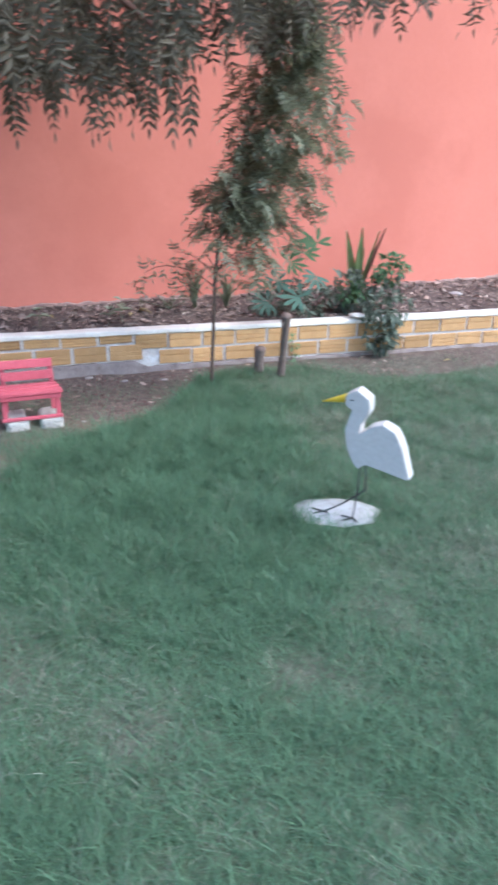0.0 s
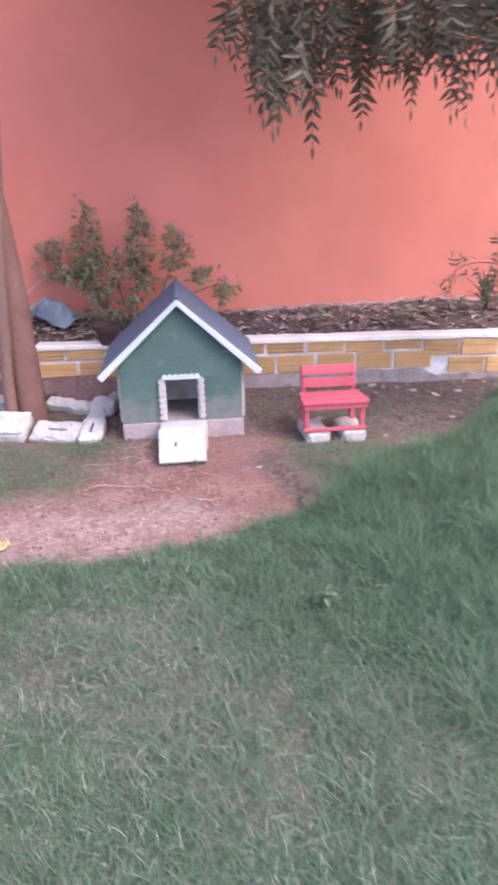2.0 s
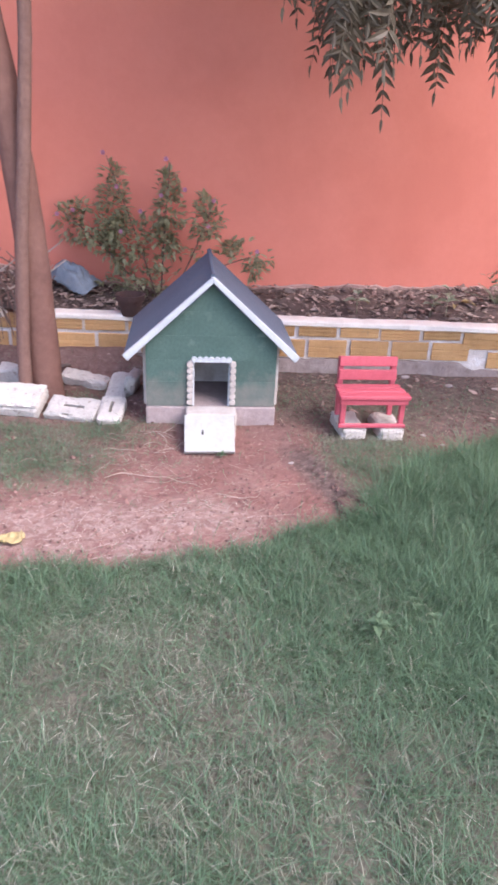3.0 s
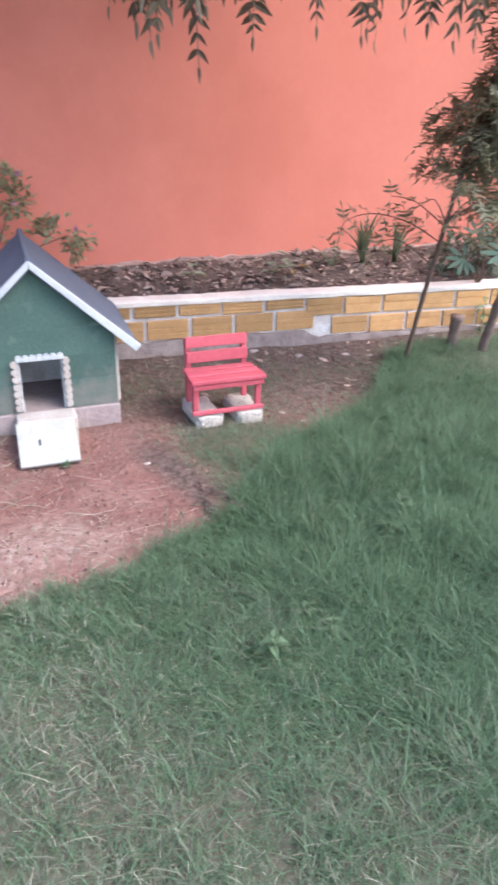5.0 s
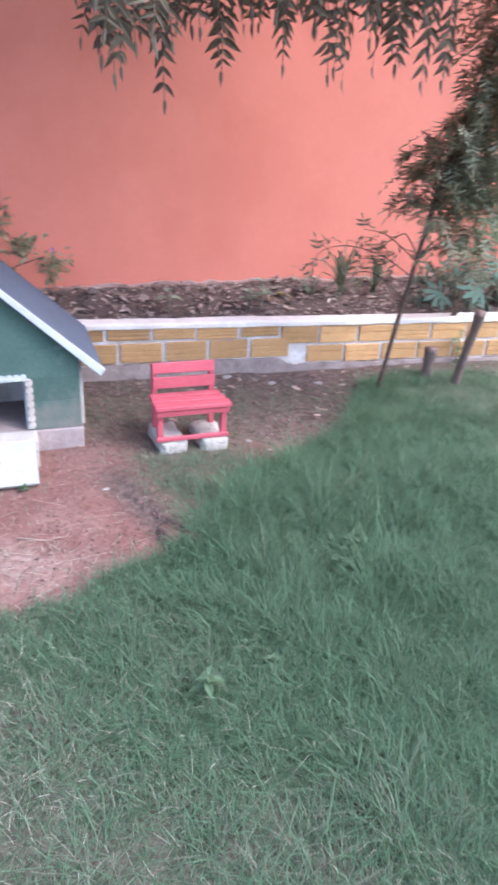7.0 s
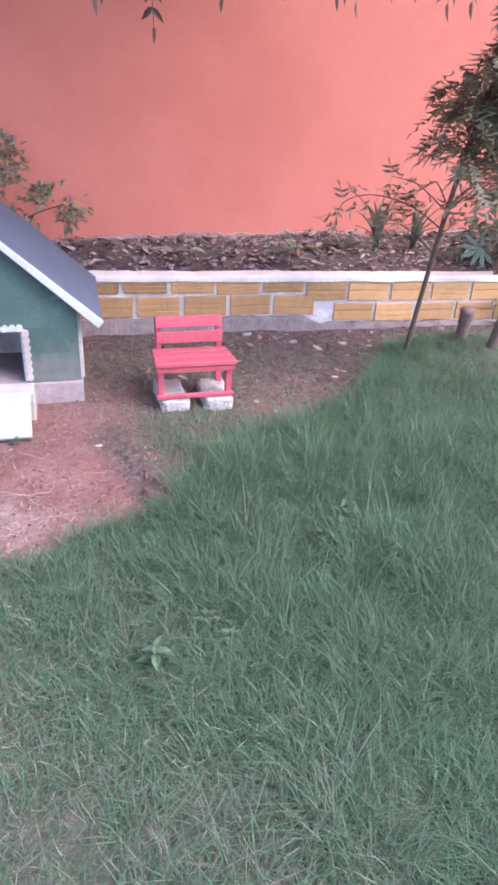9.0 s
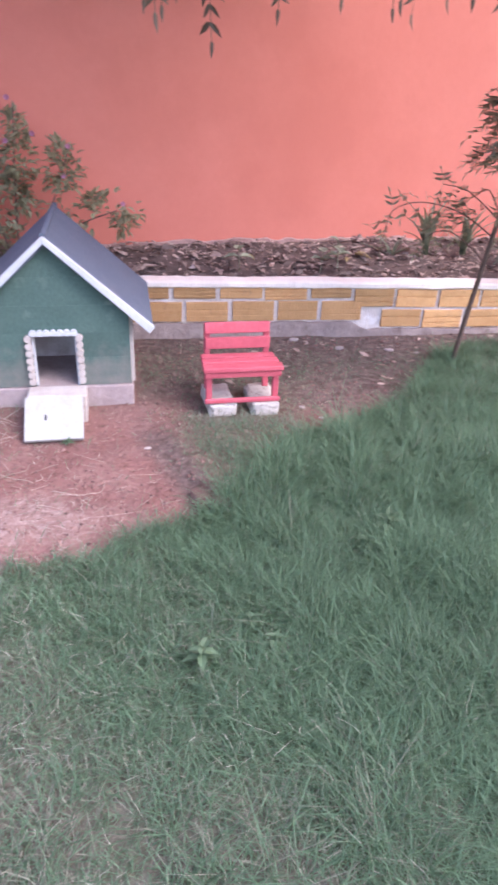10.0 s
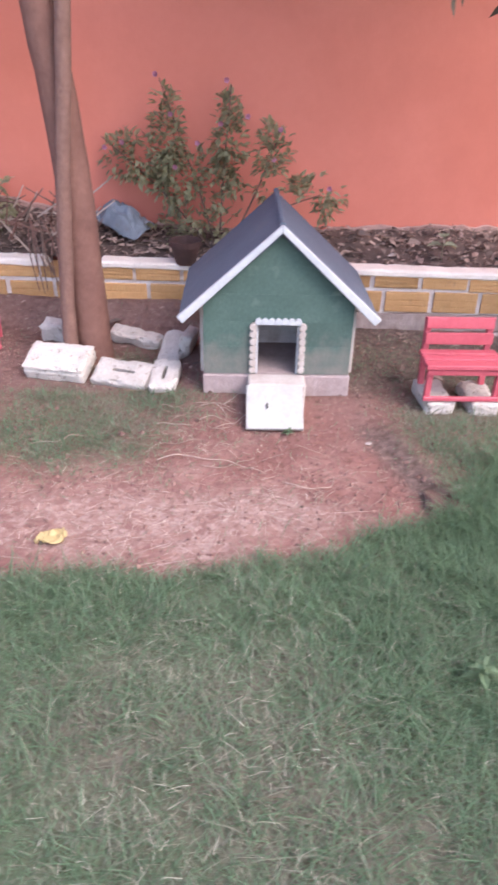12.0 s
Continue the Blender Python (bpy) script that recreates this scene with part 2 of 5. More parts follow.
M_STONE = surf("pale_stone", (0.42, 0.35, 0.32), (0.32, 0.25, 0.23), 12, 0.9, 0.6, vary=0.2)


# ---- building helpers ----
def part(name, bm, material, parent=None, label="", smooth=False):
    me = bpy.data.meshes.new(name)
    bm.to_mesh(me)
    bm.free()
    for mm in material if isinstance(material, (list, tuple)) else [material]:
        me.materials.append(mm)
    if smooth:
        me.polygons.foreach_set("use_smooth", [True] * len(me.polygons))
    ob = new(name, me)
    if parent:
        ob.parent = parent
    if label:
        tagged(ob, label)
    return ob


def thing(name, m, label, category, group=""):
    ob = new(name)
    ob.empty_display_size = 0.05
    ob.matrix_basis = m
    return tagged(ob, label, category, group)


def mesh_of(name, V, F, material, parent=None, smooth=False):
    me = bpy.data.meshes.new(name)
    me.from_pydata([tuple(v) for v in V], [], F)
    me.materials.append(material)
    if smooth:
        me.polygons.foreach_set("use_smooth", [True] * len(me.polygons))
    ob = new(name, me)
    if parent:
        ob.parent = parent
    return ob


def box(bm, x0, x1, y0, y1, z0, z1, bevel=0.0, m=None):
    """A box between two corners, bevelled, turned by m."""
    mat = Matrix.Translation(((x0 + x1) / 2, (y0 + y1) / 2, (z0 + z1) / 2)) @ Matrix.Diagonal((x1 - x0, y1 - y0, z1 - z0, 1))
    r = bmesh.ops.create_cube(bm, size=1, matrix=(m @ mat) if m else mat)
    if bevel:
        edges = list({e for v in r["verts"] for e in v.link_edges})
        bmesh.ops.bevel(bm, geom=edges, offset=bevel, segments=1, affect="EDGES")


def rough(bm, amount, scale=9.0, seed=0.0):
    for v in bm.verts:
        v.co += noise.noise_vector(v.co * scale + Vector((seed, seed * 2, 5))) * amount


def tube(bm, pts, radii, sides=8, cap=True):
    """A tapered round limb through the points."""
    rings, ref = [], Vector((0.31, 0.9, 0.2))
    pts = [Vector(p) for p in pts]
    for i, p in enumerate(pts):
        d = (pts[min(i + 1, len(pts) - 1)] - pts[max(i - 1, 0)]).normalized()
        u = d.cross(ref).normalized()
        w = d.cross(u)
        rings.append([bm.verts.new(p + (u * math.cos(k * 2 * math.pi / sides) + w * math.sin(k * 2 * math.pi / sides)) * radii[i]) for k in range(sides)])
    for a, b in zip(rings, rings[1:]):
        for k in range(sides):
            bm.faces.new((a[k], a[(k + 1) % sides], b[(k + 1) % sides], b[k]))
    if cap:
        bm.faces.new(rings[0][::-1])
        bm.faces.new(rings[-1])
    return bm


def curve(pts, n=6):
    """Catmull-Rom points through pts."""
    pts = [Vector(p) for p in pts]
    out = []
    for i in range(len(pts) - 1):
        a, b, c, d = pts[max(i - 1, 0)], pts[i], pts[i + 1], pts[min(i + 2, len(pts) - 1)]
        for k in range(n):
            t = k / n
            out.append(0.5 * (2 * b + (c - a) * t + (2 * a - 5 * b + 4 * c - d) * t * t + (3 * b - a - 3 * c + d) * t**3))
    return out + [pts[-1]]


def leaflet(V, F, base, d, side, length, width, fold=0.25):
    """A pointed leaf, folded along its midrib and bent down at the tip."""
    up = side.cross(d).normalized()
    i = len(V)
    V.append(base)
    for t, w in ((0.2, 0.85), (0.52, 0.82)):
        c = base + d * (length * t) - up * (length * 0.16 * t * t)
        s = side * (width * w / 2)
        V.extend((c + s + up * width * fold * w, c, c - s + up * width * fold * w))
    V.append(base + d * length * 0.98 - up * length * 0.2)
    F.extend(((i, i + 2, i + 1), (i, i + 3, i + 2), (i + 1, i + 2, i + 5, i + 4), (i + 2, i + 3, i + 6, i + 5), (i + 4, i + 5, i + 7), (i + 5, i + 6, i + 7)))


def compound(V, F, base, d, length, pairs, size, droop=0.6, broad=0.29, swept=0.5):
    """A feathered leaf: a thin drooping rib with pairs of pointed leaflets and one at the tip."""
    d = d.normalized()
    pos, step = Vector(base), length / (pairs + 1)
    twist = R.uniform(-0.5, 0.5)
    for k in range(pairs + 1):
        d = (d + Vector((0, 0, -droop * step / length * 1.2))).normalized()
        side = d.cross(Vector((math.sin(twist) * 0.4, math.cos(twist) * 0.4, 1))).normalized()
        nxt = pos + d * step
        i = len(V)
        w = side * 0.0014
        V.extend((pos + w, pos - w, nxt - w, nxt + w))
        F.append((i, i + 1, i + 2, i + 3))
        pos = nxt
        if k < pairs:
            s = size * (0.75 + 0.5 * math.sin(math.pi * (k + 0.7) / (pairs + 0.6))) * R.uniform(0.8, 1.15)
            for sg in (1, -1):
                jit = Vector((R.uniform(-1, 1), R.uniform(-1, 1), R.uniform(-1, 1)))
                ld = (side * sg + d * swept + Vector((0, 0, -0.15)) + jit * 0.32).normalized()
                if R.random() < 0.07:
                    continue
                wd = (d - ld * d.dot(ld) + jit * 0.35).normalized()
                leaflet(V, F, pos, ld, wd * sg, s, s * broad)
    leaflet(V, F, pos, d, side, size * 0.95, size * 0.24)


# ---- plan ----
EDGE_X = (-6.0, -1.9, -1.4, -0.88, -0.56, -0.45, -0.13, 0.16, 0.5, 0.68, 0.85, 1.2, 1.65, 1.9, 2.05, 2.3, 2.6, 3.2, 6.0)
EDGE_Y = (2.95, 2.92, 2.95, 3.065, 3.25, 3.34, 3.72, 3.86, 4.12, 4.38, 4.72, 4.80, 4.82, 4.60, 4.42, 4.32, 4.36, 4.38, 4.3)
BRICK_FACE = 4.98


def wall_y(x):
    """The face of the tall wall, which runs slightly off from the brick edging."""
    return 5.74 + 0.13 * x


def wobble(x, y, s, seed=0.0):
    return noise.noise((x * s + seed, y * s - seed, seed))


def bareness(x, y):
    """0 on the lawn, 1 on bare earth."""
    if y > 5.0:
        return 1.0
    d = y - float(np.interp(x, EDGE_X, EDGE_Y)) + 0.07 * wobble(x, y, 4.0, 3.1) + 0.03 * wobble(x, y, 14.0, 8.0)
    return min(max(d / 0.07 + 0.5, 0.0), 1.0)


def lip_x(y):
    """The edge of the old sod in front of the bench."""
    return -0.45 - 0.37 * (y - 3.25) + 0.03 * wobble(y, 0.0, 7.0, 3.0)


def tufts(x, y):
    """Sparse grass that stands on the bare earth."""
    def spot(cx, cy, rx, ry):
        return math.exp(-((x - cx) / rx) ** 2 - ((y - cy) / ry) ** 2)
    sod = min(max((x - lip_x(y)) / 0.08, 0), 1)
    return 1.5 * sod * spot(-0.30, 3.68, 0.24, 0.36) + 1.7 * spot(-1.92, 3.73, 0.30, 0.19) + 0.6 * spot(-1.55, 3.97, 0.24, 0.10) + 0.9 * spot(-1.9, 4.04, 0.28, 0.07) + 0.35 * spot(-1.78, 4.42, 0.16, 0.11) + 0.2 * spot(-0.3, 4.5, 0.5, 0.3) + 0.45 * spot(1.75, 4.75, 0.3, 0.2) + 0.38 * spot(2.4, 4.62, 1.0, 0.24) + 0.16 * spot(0.45, 4.55, 0.35, 0.22) + 0.015


DRY_SPOTS = ((-0.36, 2.65, 0.07), (-0.24, 2.2, 0.09), (-0.12, 2.14, 0.06), (-0.59, 2.11, 0.13), (-0.86, 2.18, 0.16), (-1.04, 2.56, 0.15), (-1.12, 2.25, 0.24), (-1.5, 2.4, 0.2), (-0.42, 2.02, 0.1), (-0.8, 1.9, 0.15), (-0.13, 1.59, 0.12), (-0.45, 1.91, 0.12), (0.21, 2.52, 0.07), (0.75, 1.95, 0.15), (0.4, 1.7, 0.12), (1.25, 3.3, 0.14))


def dryness(x, y):
    """Patches where the turf has died back to brown thatch."""
    near = sum(math.exp(-((x - a) ** 2 + (y - b) ** 2) / r**2) for a, b, r in DRY_SPOTS if abs(x - a) < 2.2 * r and abs(y - b) < 2.2 * r)
    return min(0.8 * near * max(1 + 1.2 * wobble(x, y, 11.0, 23.0), 0), 1.0) if near > 0.02 else 0.0


def sod_edge(x, y):
    """A low lip of dark earth that runs from the lawn up to the bench."""
    return math.exp(-((x - lip_x(y) + 0.02) / 0.075) ** 4) * math.exp(-((y - 3.54) / 0.34) ** 6)


def ground_z(x, y):
    b = bareness(x, y)
    rise = 0.042 * math.exp(-(max(abs(x + 1.07) - 0.30, 0) / 0.16) ** 2 - (max(abs(y - 4.3) - 0.28, 0) / 0.09) ** 2)
    rise += 0.026 * min(max((x - lip_x(y) + 0.03) / 0.035, 0), 1) * math.exp(-(max(x + 0.3, 0) / 0.3) ** 2 - ((y - 3.56) / 0.34) ** 6)
    rise += 0.115 * min(max((y - 4.80) / 0.13, 0), 1) * min(max((-1.40 - x) / 0.2, 0), 1)
    return rise + 0.012 * wobble(x, y, 1.7, 5.0) * b + 0.007 * wobble(x, y, 9.0, 2.0) - 0.012 * b


def bed_z(x, y):
    t = min(max((y - 5.0) / 0.75, 0), 1)
    heap = 0.30 * math.exp(-((x + 2.85) / 0.55) ** 2) * min(t * 1.5, 1) + 0.06 * math.exp(-((x + 1.95) / 0.3) ** 2) * t
    heap += 0.032 * t * min(max((1.6 - x) / 0.8, 0), 1) + 0.05 * math.exp(-((x + 2.1) / 0.3) ** 2) * t
    return 0.265 + 0.05 * t + heap + 0.03 * wobble(x, y, 3.0, 1.0) + 0.018 * wobble(x, y, 11.0, 4.0)


# ---- ground: one sheet to the horizon ----
def ground():
    xs = np.concatenate(([-60, -30, -15, -8, -5], np.arange(-3.6, 5.2, 0.035), [6, 9, 16, 30, 60]))
    ys = np.concatenate(([-60, -30, -12, -5, -2], np.arange(-0.4, 5.05, 0.035), [5.6, 7, 12, 30, 60]))
    V, bare, pale, humus, thatch = [], [], [], [], []
    for y in ys:
        for x in xs:
            inside = -3.6 < x < 5.2 and -0.4 < y < 5.05
            V.append((x, y, ground_z(x, y) if inside else (-0.05 if y > 5 else 0.0)))
            thatch.append(dryness(x, y) if inside else 0.0)
            b = bareness(x, y)
            bare.append(b * (1 - 0.35 * min(tufts(x, y) * 2, 1)))
            pale.append(min(max(1.5 * math.exp(-((x + 1.45) / 0.62) ** 2 - ((y - 3.18) / 0.2) ** 2) + 0.7 * wobble(x, y, 5.0, 9.0), 0), 1))
            humus.append(min(max((y - 3.95 + 0.25 * wobble(x, y, 3.0, 6.0)) / 0.25, 0), 1) * (1.0 if x > -0.75 else 0.55) + sod_edge(x, y))
    nx = len(xs)
    F = [(j * nx + i, j * nx + i + 1, (j + 1) * nx + i + 1, (j + 1) * nx + i) for j in range(len(ys) - 1) for i in range(nx - 1)]
    ob = mesh_of("ground", V, F, M_GROUND, smooth=True)
    for nm, vals in (("bare", bare), ("pale", pale), ("humus", humus), ("thatch", thatch)):
        ob.data.attributes.new(nm, "FLOAT", "POINT").data.foreach_set("value", [min(max(v, 0), 1) for v in vals])
    tagged(ob, "lawn soil worn to bare red clay beside the kennel", "ground", kind="structure")


ground()


# ---- tall plastered wall ----
def tall_wall():
    bm = bmesh.new()
    V = []
    for x, dy, z in [(x, dy, z) for dy in (0, 0.2) for z in (-0.3, 4.6) for x in (-14, 14)]:
        V.append(bm.verts.new((x, wall_y(x) + dy, z)))
    for f in ((0, 1, 3, 2), (5, 4, 6, 7), (4, 0, 2, 6), (1, 5, 7, 3), (2, 3, 7, 6), (4, 5, 1, 0)):
        bm.faces.new([V[i] for i in f])
    tagged(part("wall_north", bm, M_PLASTER), "tall garden wall with matt salmon orange plaster", "wall", kind="structure")


tall_wall()


def wall_foot():
    """Flaked, dusty plaster along the foot of the tall wall."""
    bm = bmesh.new()
    rows = []
    for k in range(260):
        x = -4.5 + k * 0.04
        z = bed_z(x, wall_y(x)) + 0.02 + 0.014 * wobble(x, 0, 3, 2) + 0.014 * wobble(x, 0, 13, 6)
        y = wall_y(x)
        rows.append([bm.verts.new(v) for v in ((x, y - 0.03, 0.2), (x, y - 0.012, z - 0.006), (x, y + 0.002, z))])
    for p, q in zip(rows, rows[1:]):
        for j in (0, 1):
            bm.faces.new((p[j], q[j], q[j + 1], p[j + 1]))
    tagged(part("trim", bm, M_FLAKE), "flaked dusty plaster along the foot of the wall", "wall foot", kind="structure")


wall_foot()


# ---- planting bed and its brick edging ----
def bed():
    xs, V = np.arange(-5.0, 6.6, 0.05), []
    rows = 16
    for j in range(rows + 1):
        for x in xs:
            y = BRICK_FACE + 0.08 + (wall_y(x) + 0.03 - BRICK_FACE - 0.08) * j / rows
            V.append((x, y, bed_z(x, y)))
    nx = len(xs)
    F = [(j * nx + i, j * nx + i + 1, (j + 1) * nx + i + 1, (j + 1) * nx + i) for j in range(rows) for i in range(nx - 1)]
    tagged(mesh_of("planting_bed", V, F, M_SOIL, smooth=True), "raised bed of dark soil under the salmon wall", "soil bed", kind="structure")


bed()


def edging():
    """Core of mortar, rough footing, white cap; the bricks are laid on at the end of the file."""
    bm = bmesh.new()
    box(bm, -6, 7, BRICK_FACE + 0.008, BRICK_FACE + 0.09, -0.1, 0.268)
    core = tagged(part("brick_edging", bm, M_MORTAR), "low retaining wall of yellow painted bricks with pale mortar", "retaining wall", kind="structure")
    bm = bmesh.new()
    for k in range(260):
        x = -6 + k * 0.05
        z = 0.026 + 0.044 * min(max((0.52 - x) / 0.06, 0), 1) + 0.011 * wobble(x, 0, 5, 2) + 0.010 * wobble(x, 0, 17, 6) - 0.014 * min(max((x - 1.2) / 0.6, 0), 1)
        for yy, zz in ((BRICK_FACE - 0.03 - 0.02 * wobble(x, 1, 7, 3), -0.06), (BRICK_FACE - 0.016, z), (BRICK_FACE + 0.03, z)):
            bm.verts.new((x, yy, zz))
    bm.verts.ensure_lookup_table()
    for k in range(259):
        for j in (0, 1):
            a = 3 * k + j
            bm.faces.new([bm.verts[i] for i in (a, a + 3, a + 4, a + 1)])
    part("footing", bm, M_PLINTH, core, "rough grey mortar footing")
    for first, last in ((-6.0, -2.30), (-2.06, 7.0)):
        bm = bmesh.new()
        count = int((last - first) / 0.04)
        for k in range(count + 1):
            x = first + (last - first) * k / count
            f = BRICK_FACE - 0.012 + 0.008 * wobble(x, 0, 5, 1) + 0.004 * wobble(x, 0, 23, 1)
            fall = 0.007 * min(max(x - 0.3, -1.0), 2.5)
            t = 0.299 - fall + 0.006 * wobble(x, 2, 2.5, 4) + 0.005 * wobble(x, 2, 19, 4)
            b = 0.262 - fall + 0.006 * wobble(x, 4, 6, 7)
            for yy, zz in ((f + 0.01, b), (f, b + 0.008), (f + 0.002, t - 0.008), (f + 0.012, t), (BRICK_FACE + 0.092, t + 0.002), (BRICK_FACE + 0.097, b)):
                bm.verts.new((x + (0.05 * (zz - b) / 0.05 * (1 if k == 0 else -1 if k == count else 0)), yy, zz))
        bm.verts.ensure_lookup_table()
        for k in range(count):
            for j in range(6):
                p, c = 6 * k + j, 6 * k + (j + 1) % 6
                bm.faces.new([bm.verts[i] for i in (p, p + 6, c + 6, c)])
        bm.faces.new([bm.verts[i] for i in range(6)])
        bm.faces.new([bm.verts[6 * count + i] for i in range(5, -1, -1)])
        bmesh.ops.recalc_face_normals(bm, faces=bm.faces[:])
        part("cap", bm, M_CAP, core, "white painted uneven mortar cap")
    return core


EDGING = edging()


# ---- kennel ----
def clipped_board(bm, x0, x1, z0, z1, y0, y1):
    """A board of the front or back wall, cut off along the slopes of the gable."""
    out = [(x0, z0), (x1, z0), (x1, z1), (x0, z1)]
    for sg in (1, -1):
        pts, out = out, []
        for a, b in zip(pts, pts[1:] + pts[:1]):
            ga, gb = 0.712 - 0.895 * sg * a[0] - a[1], 0.712 - 0.895 * sg * b[0] - b[1]
            if ga >= 0:
                out.append(a)
            if ga * gb < 0:
                t = ga / (ga - gb)
                out.append((a[0] + (b[0] - a[0]) * t, a[1] + (b[1] - a[1]) * t))
    out = [p for k, p in enumerate(out) if (Vector(p) - Vector(out[k - 1])).length > 1e-4]
    if len(out) < 3:
        return
    lo = [bm.verts.new((x, y0, z)) for x, z in out]
    hi = [bm.verts.new((x, y1, z)) for x, z in out]
    bm.faces.new(lo)
    bm.faces.new(hi[::-1])
    for k in range(len(out)):
        q = (k + 1) % len(out)
        bm.faces.new((lo[q], lo[k], hi[k], hi[q]))


def kennel():
    k = thing("dog_kennel", pose(-1.079, 4.06, 0, 0, 0, 2.5), "green wooden dog kennel with slate blue gable roof", "dog house")
    # footing boards
    for nm, x0, x1, y0, y1 in (("plinth_board", -0.312, 0.312, -0.012, 0.02), ("plinth_board", -0.312, -0.285, 0.02, 0.54), ("plinth_board", 0.285, 0.312, 0.02, 0.54), ("plinth_board", -0.285, 0.285, 0.52, 0.545)):
        bm = bmesh.new()
        box(bm, x0, x1, y0, y1, -0.03, 0.118, 0.004)
        rough(bm, 0.003, 12, 2)
        part(nm, bm, M_PLINTHBOARD, k, "grey pink stained plinth board")
    # front wall: horizontal boards with the doorway cut through
    D0, D1, DT = -0.089, 0.089, 0.354
    zs = (0.12, 0.245, 0.354, 0.47, 0.585, 0.72)
    for n_, (z0, z1) in enumerate(zip(zs, zs[1:])):
        spans = ((-0.307, D0), (D1, 0.307)) if z1 <= DT + 0.001 else ((-0.307, 0.307),)
        for x0, x1 in spans:
            bm = bmesh.new()
            clipped_board(bm, x0, x1, z0 + 0.0002, z1 - 0.0002, 0.0006 * (n_ % 2), 0.02)
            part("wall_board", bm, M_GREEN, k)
    bm = bmesh.new()
    clipped_board(bm, -0.285, 0.285, 0.12, 0.72, 0.52, 0.54)
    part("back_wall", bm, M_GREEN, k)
    for sx in (-1, 1):
        for z0, z1 in ((0.12, 0.245), (0.245, 0.362), (0.362, 0.43)):
            bm = bmesh.new()
            box(bm, min(sx * 0.287, sx * 0.307), max(sx * 0.287, sx * 0.307), 0.021, 0.519, z0 + 0.0015, z1 - 0.0015, 0.002)
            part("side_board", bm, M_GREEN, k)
        bm = bmesh.new()
        box(bm, min(sx * 0.300, sx * 0.322), max(sx * 0.300, sx * 0.322), 0.022, 0.05, 0.12, 0.42, 0.003)
        part("corner_strip", bm, M_WORN, k, "pale corner strip")
    bm = bmesh.new()
    box(bm, -0.285, 0.285, 0.021, 0.519, 0.095, 0.118)
    part("floor_board", bm, M_PLINTHBOARD, k, "dusty wooden kennel floor")
    # back board stands forward of the back wall to brighten the doorway
    for x0, x1, y0, y1 in ((-0.275, 0.275, 0.34, 0.35), (-0.285, -0.277, 0.024, 0.506), (0.277, 0.285, 0.024, 0.506)):
        bm = bmesh.new()
        box(bm, x0, x1, y0, y1, 0.12, 0.42, 0.001)
        part("lining", bm, M_LINING, k, "plain grey inner lining board")
    # roof
    slope = math.atan(0.895)
    for sx in (-1, 1):
        m = Matrix.Translation((0, -0.045, 0.748)) @ Matrix.Rotation(sx * slope, 4, "Y")
        bm = bmesh.new()
        box(bm, min(0, sx * 0.548), max(0, sx * 0.548), 0.022, 0.655, -0.03, 0.0, 0.004, m)
        part("roof_panel", bm, M_ROOF, k)
        bm = bmesh.new()
        box(bm, min(0, sx * 0.549), max(0, sx * 0.549), 0.0, 0.02, -0.031, 0.004, 0.003, m)
        # mitre at the peak
        for v in bm.verts:
            if abs(v.co.x) < 0.05 and v.co.x * sx < 0.0:
                v.co.x = sx * 0.0008
        part("barge_board", bm, M_WHITE, k, "white painted barge board")
    bm = bmesh.new()
    tube(bm, [(0, -0.02, 0.747), (0, 0.3, 0.75), (0, 0.612, 0.747)], [0.013, 0.013, 0.013], 8)
    part("ridge_strip", bm, M_ROOF, k)
    # scalloped door surround
    def scallops(x0, z0, x1, z1, count, wide):
        bm = bmesh.new()
        box(bm, min(x0, x1) - (wide * 0.26 if x0 == x1 else 0), max(x0, x1) + (wide * 0.26 if x0 == x1 else 0), -0.014, -0.001, min(z0, z1) - (wide * 0.32 if z0 == z1 else 0), max(z0, z1) + (wide * 0.32 if z0 == z1 else 0), 0.002)
        for j in range(count):
            t = (j + 0.5) / count
            c = Vector((x0 + (x1 - x0) * t, -0.0085, z0 + (z1 - z0) * t))
            c += Vector((0, 0, 0.005)) if z0 == z1 else Vector((math.copysign(0.004, x0), 0, 0))
            bmesh.ops.create_cone(bm, cap_ends=True, segments=12, radius1=wide / 2, radius2=wide / 2, depth=0.017, matrix=Matrix.Translation(c) @ Matrix.Rotation(math.pi / 2, 4, "X"))
        return bm
    part("door_trim", scallops(-0.098, 0.13, -0.098, 0.352, 7, 0.029), M_WORN, k, "white scalloped door trim")
    part("door_trim", scallops(0.098, 0.13, 0.098, 0.352, 7, 0.029), M_WORN, k, "white scalloped door trim")
    part("door_trim", scallops(-0.095, 0.354, 0.095, 0.354, 7, 0.026), M_WHITE, k, "white scalloped door trim")
    for sx in (-1, 1):
        bm = bmesh.new()
        box(bm, min(sx * 0.081, sx * 0.0885), max(sx * 0.081, sx * 0.0885), 0.002, 0.03, 0.12, 0.353, 0.001)
        part("jamb", bm, M_WHITE, k, "white inner door jamb")
    # sill and the hatch let down in front of it
    bm = bmesh.new()
    box(bm, -0.12, 0.118, -0.115, -0.013, -0.02, 0.128, 0.006)
    rough(bm, 0.004, 14, 4)
    part("sill", bm, M_WORN, k, "dirty white wooden sill")
    m = Matrix.Translation((-0.010, -0.265, 0.0)) @ Matrix.Rotation(radians(-52), 4, "X")
    bm = bmesh.new()
    box(bm, -0.118, 0.114, -0.011, 0.011, 0.0, 0.192, 0.003, m @ Matrix.Rotation(radians(0), 4, "X"))
    hatch = part("hatch", bm, M_HATCH, k, "clean white hatch board lying open")
    bm = bmesh.new()
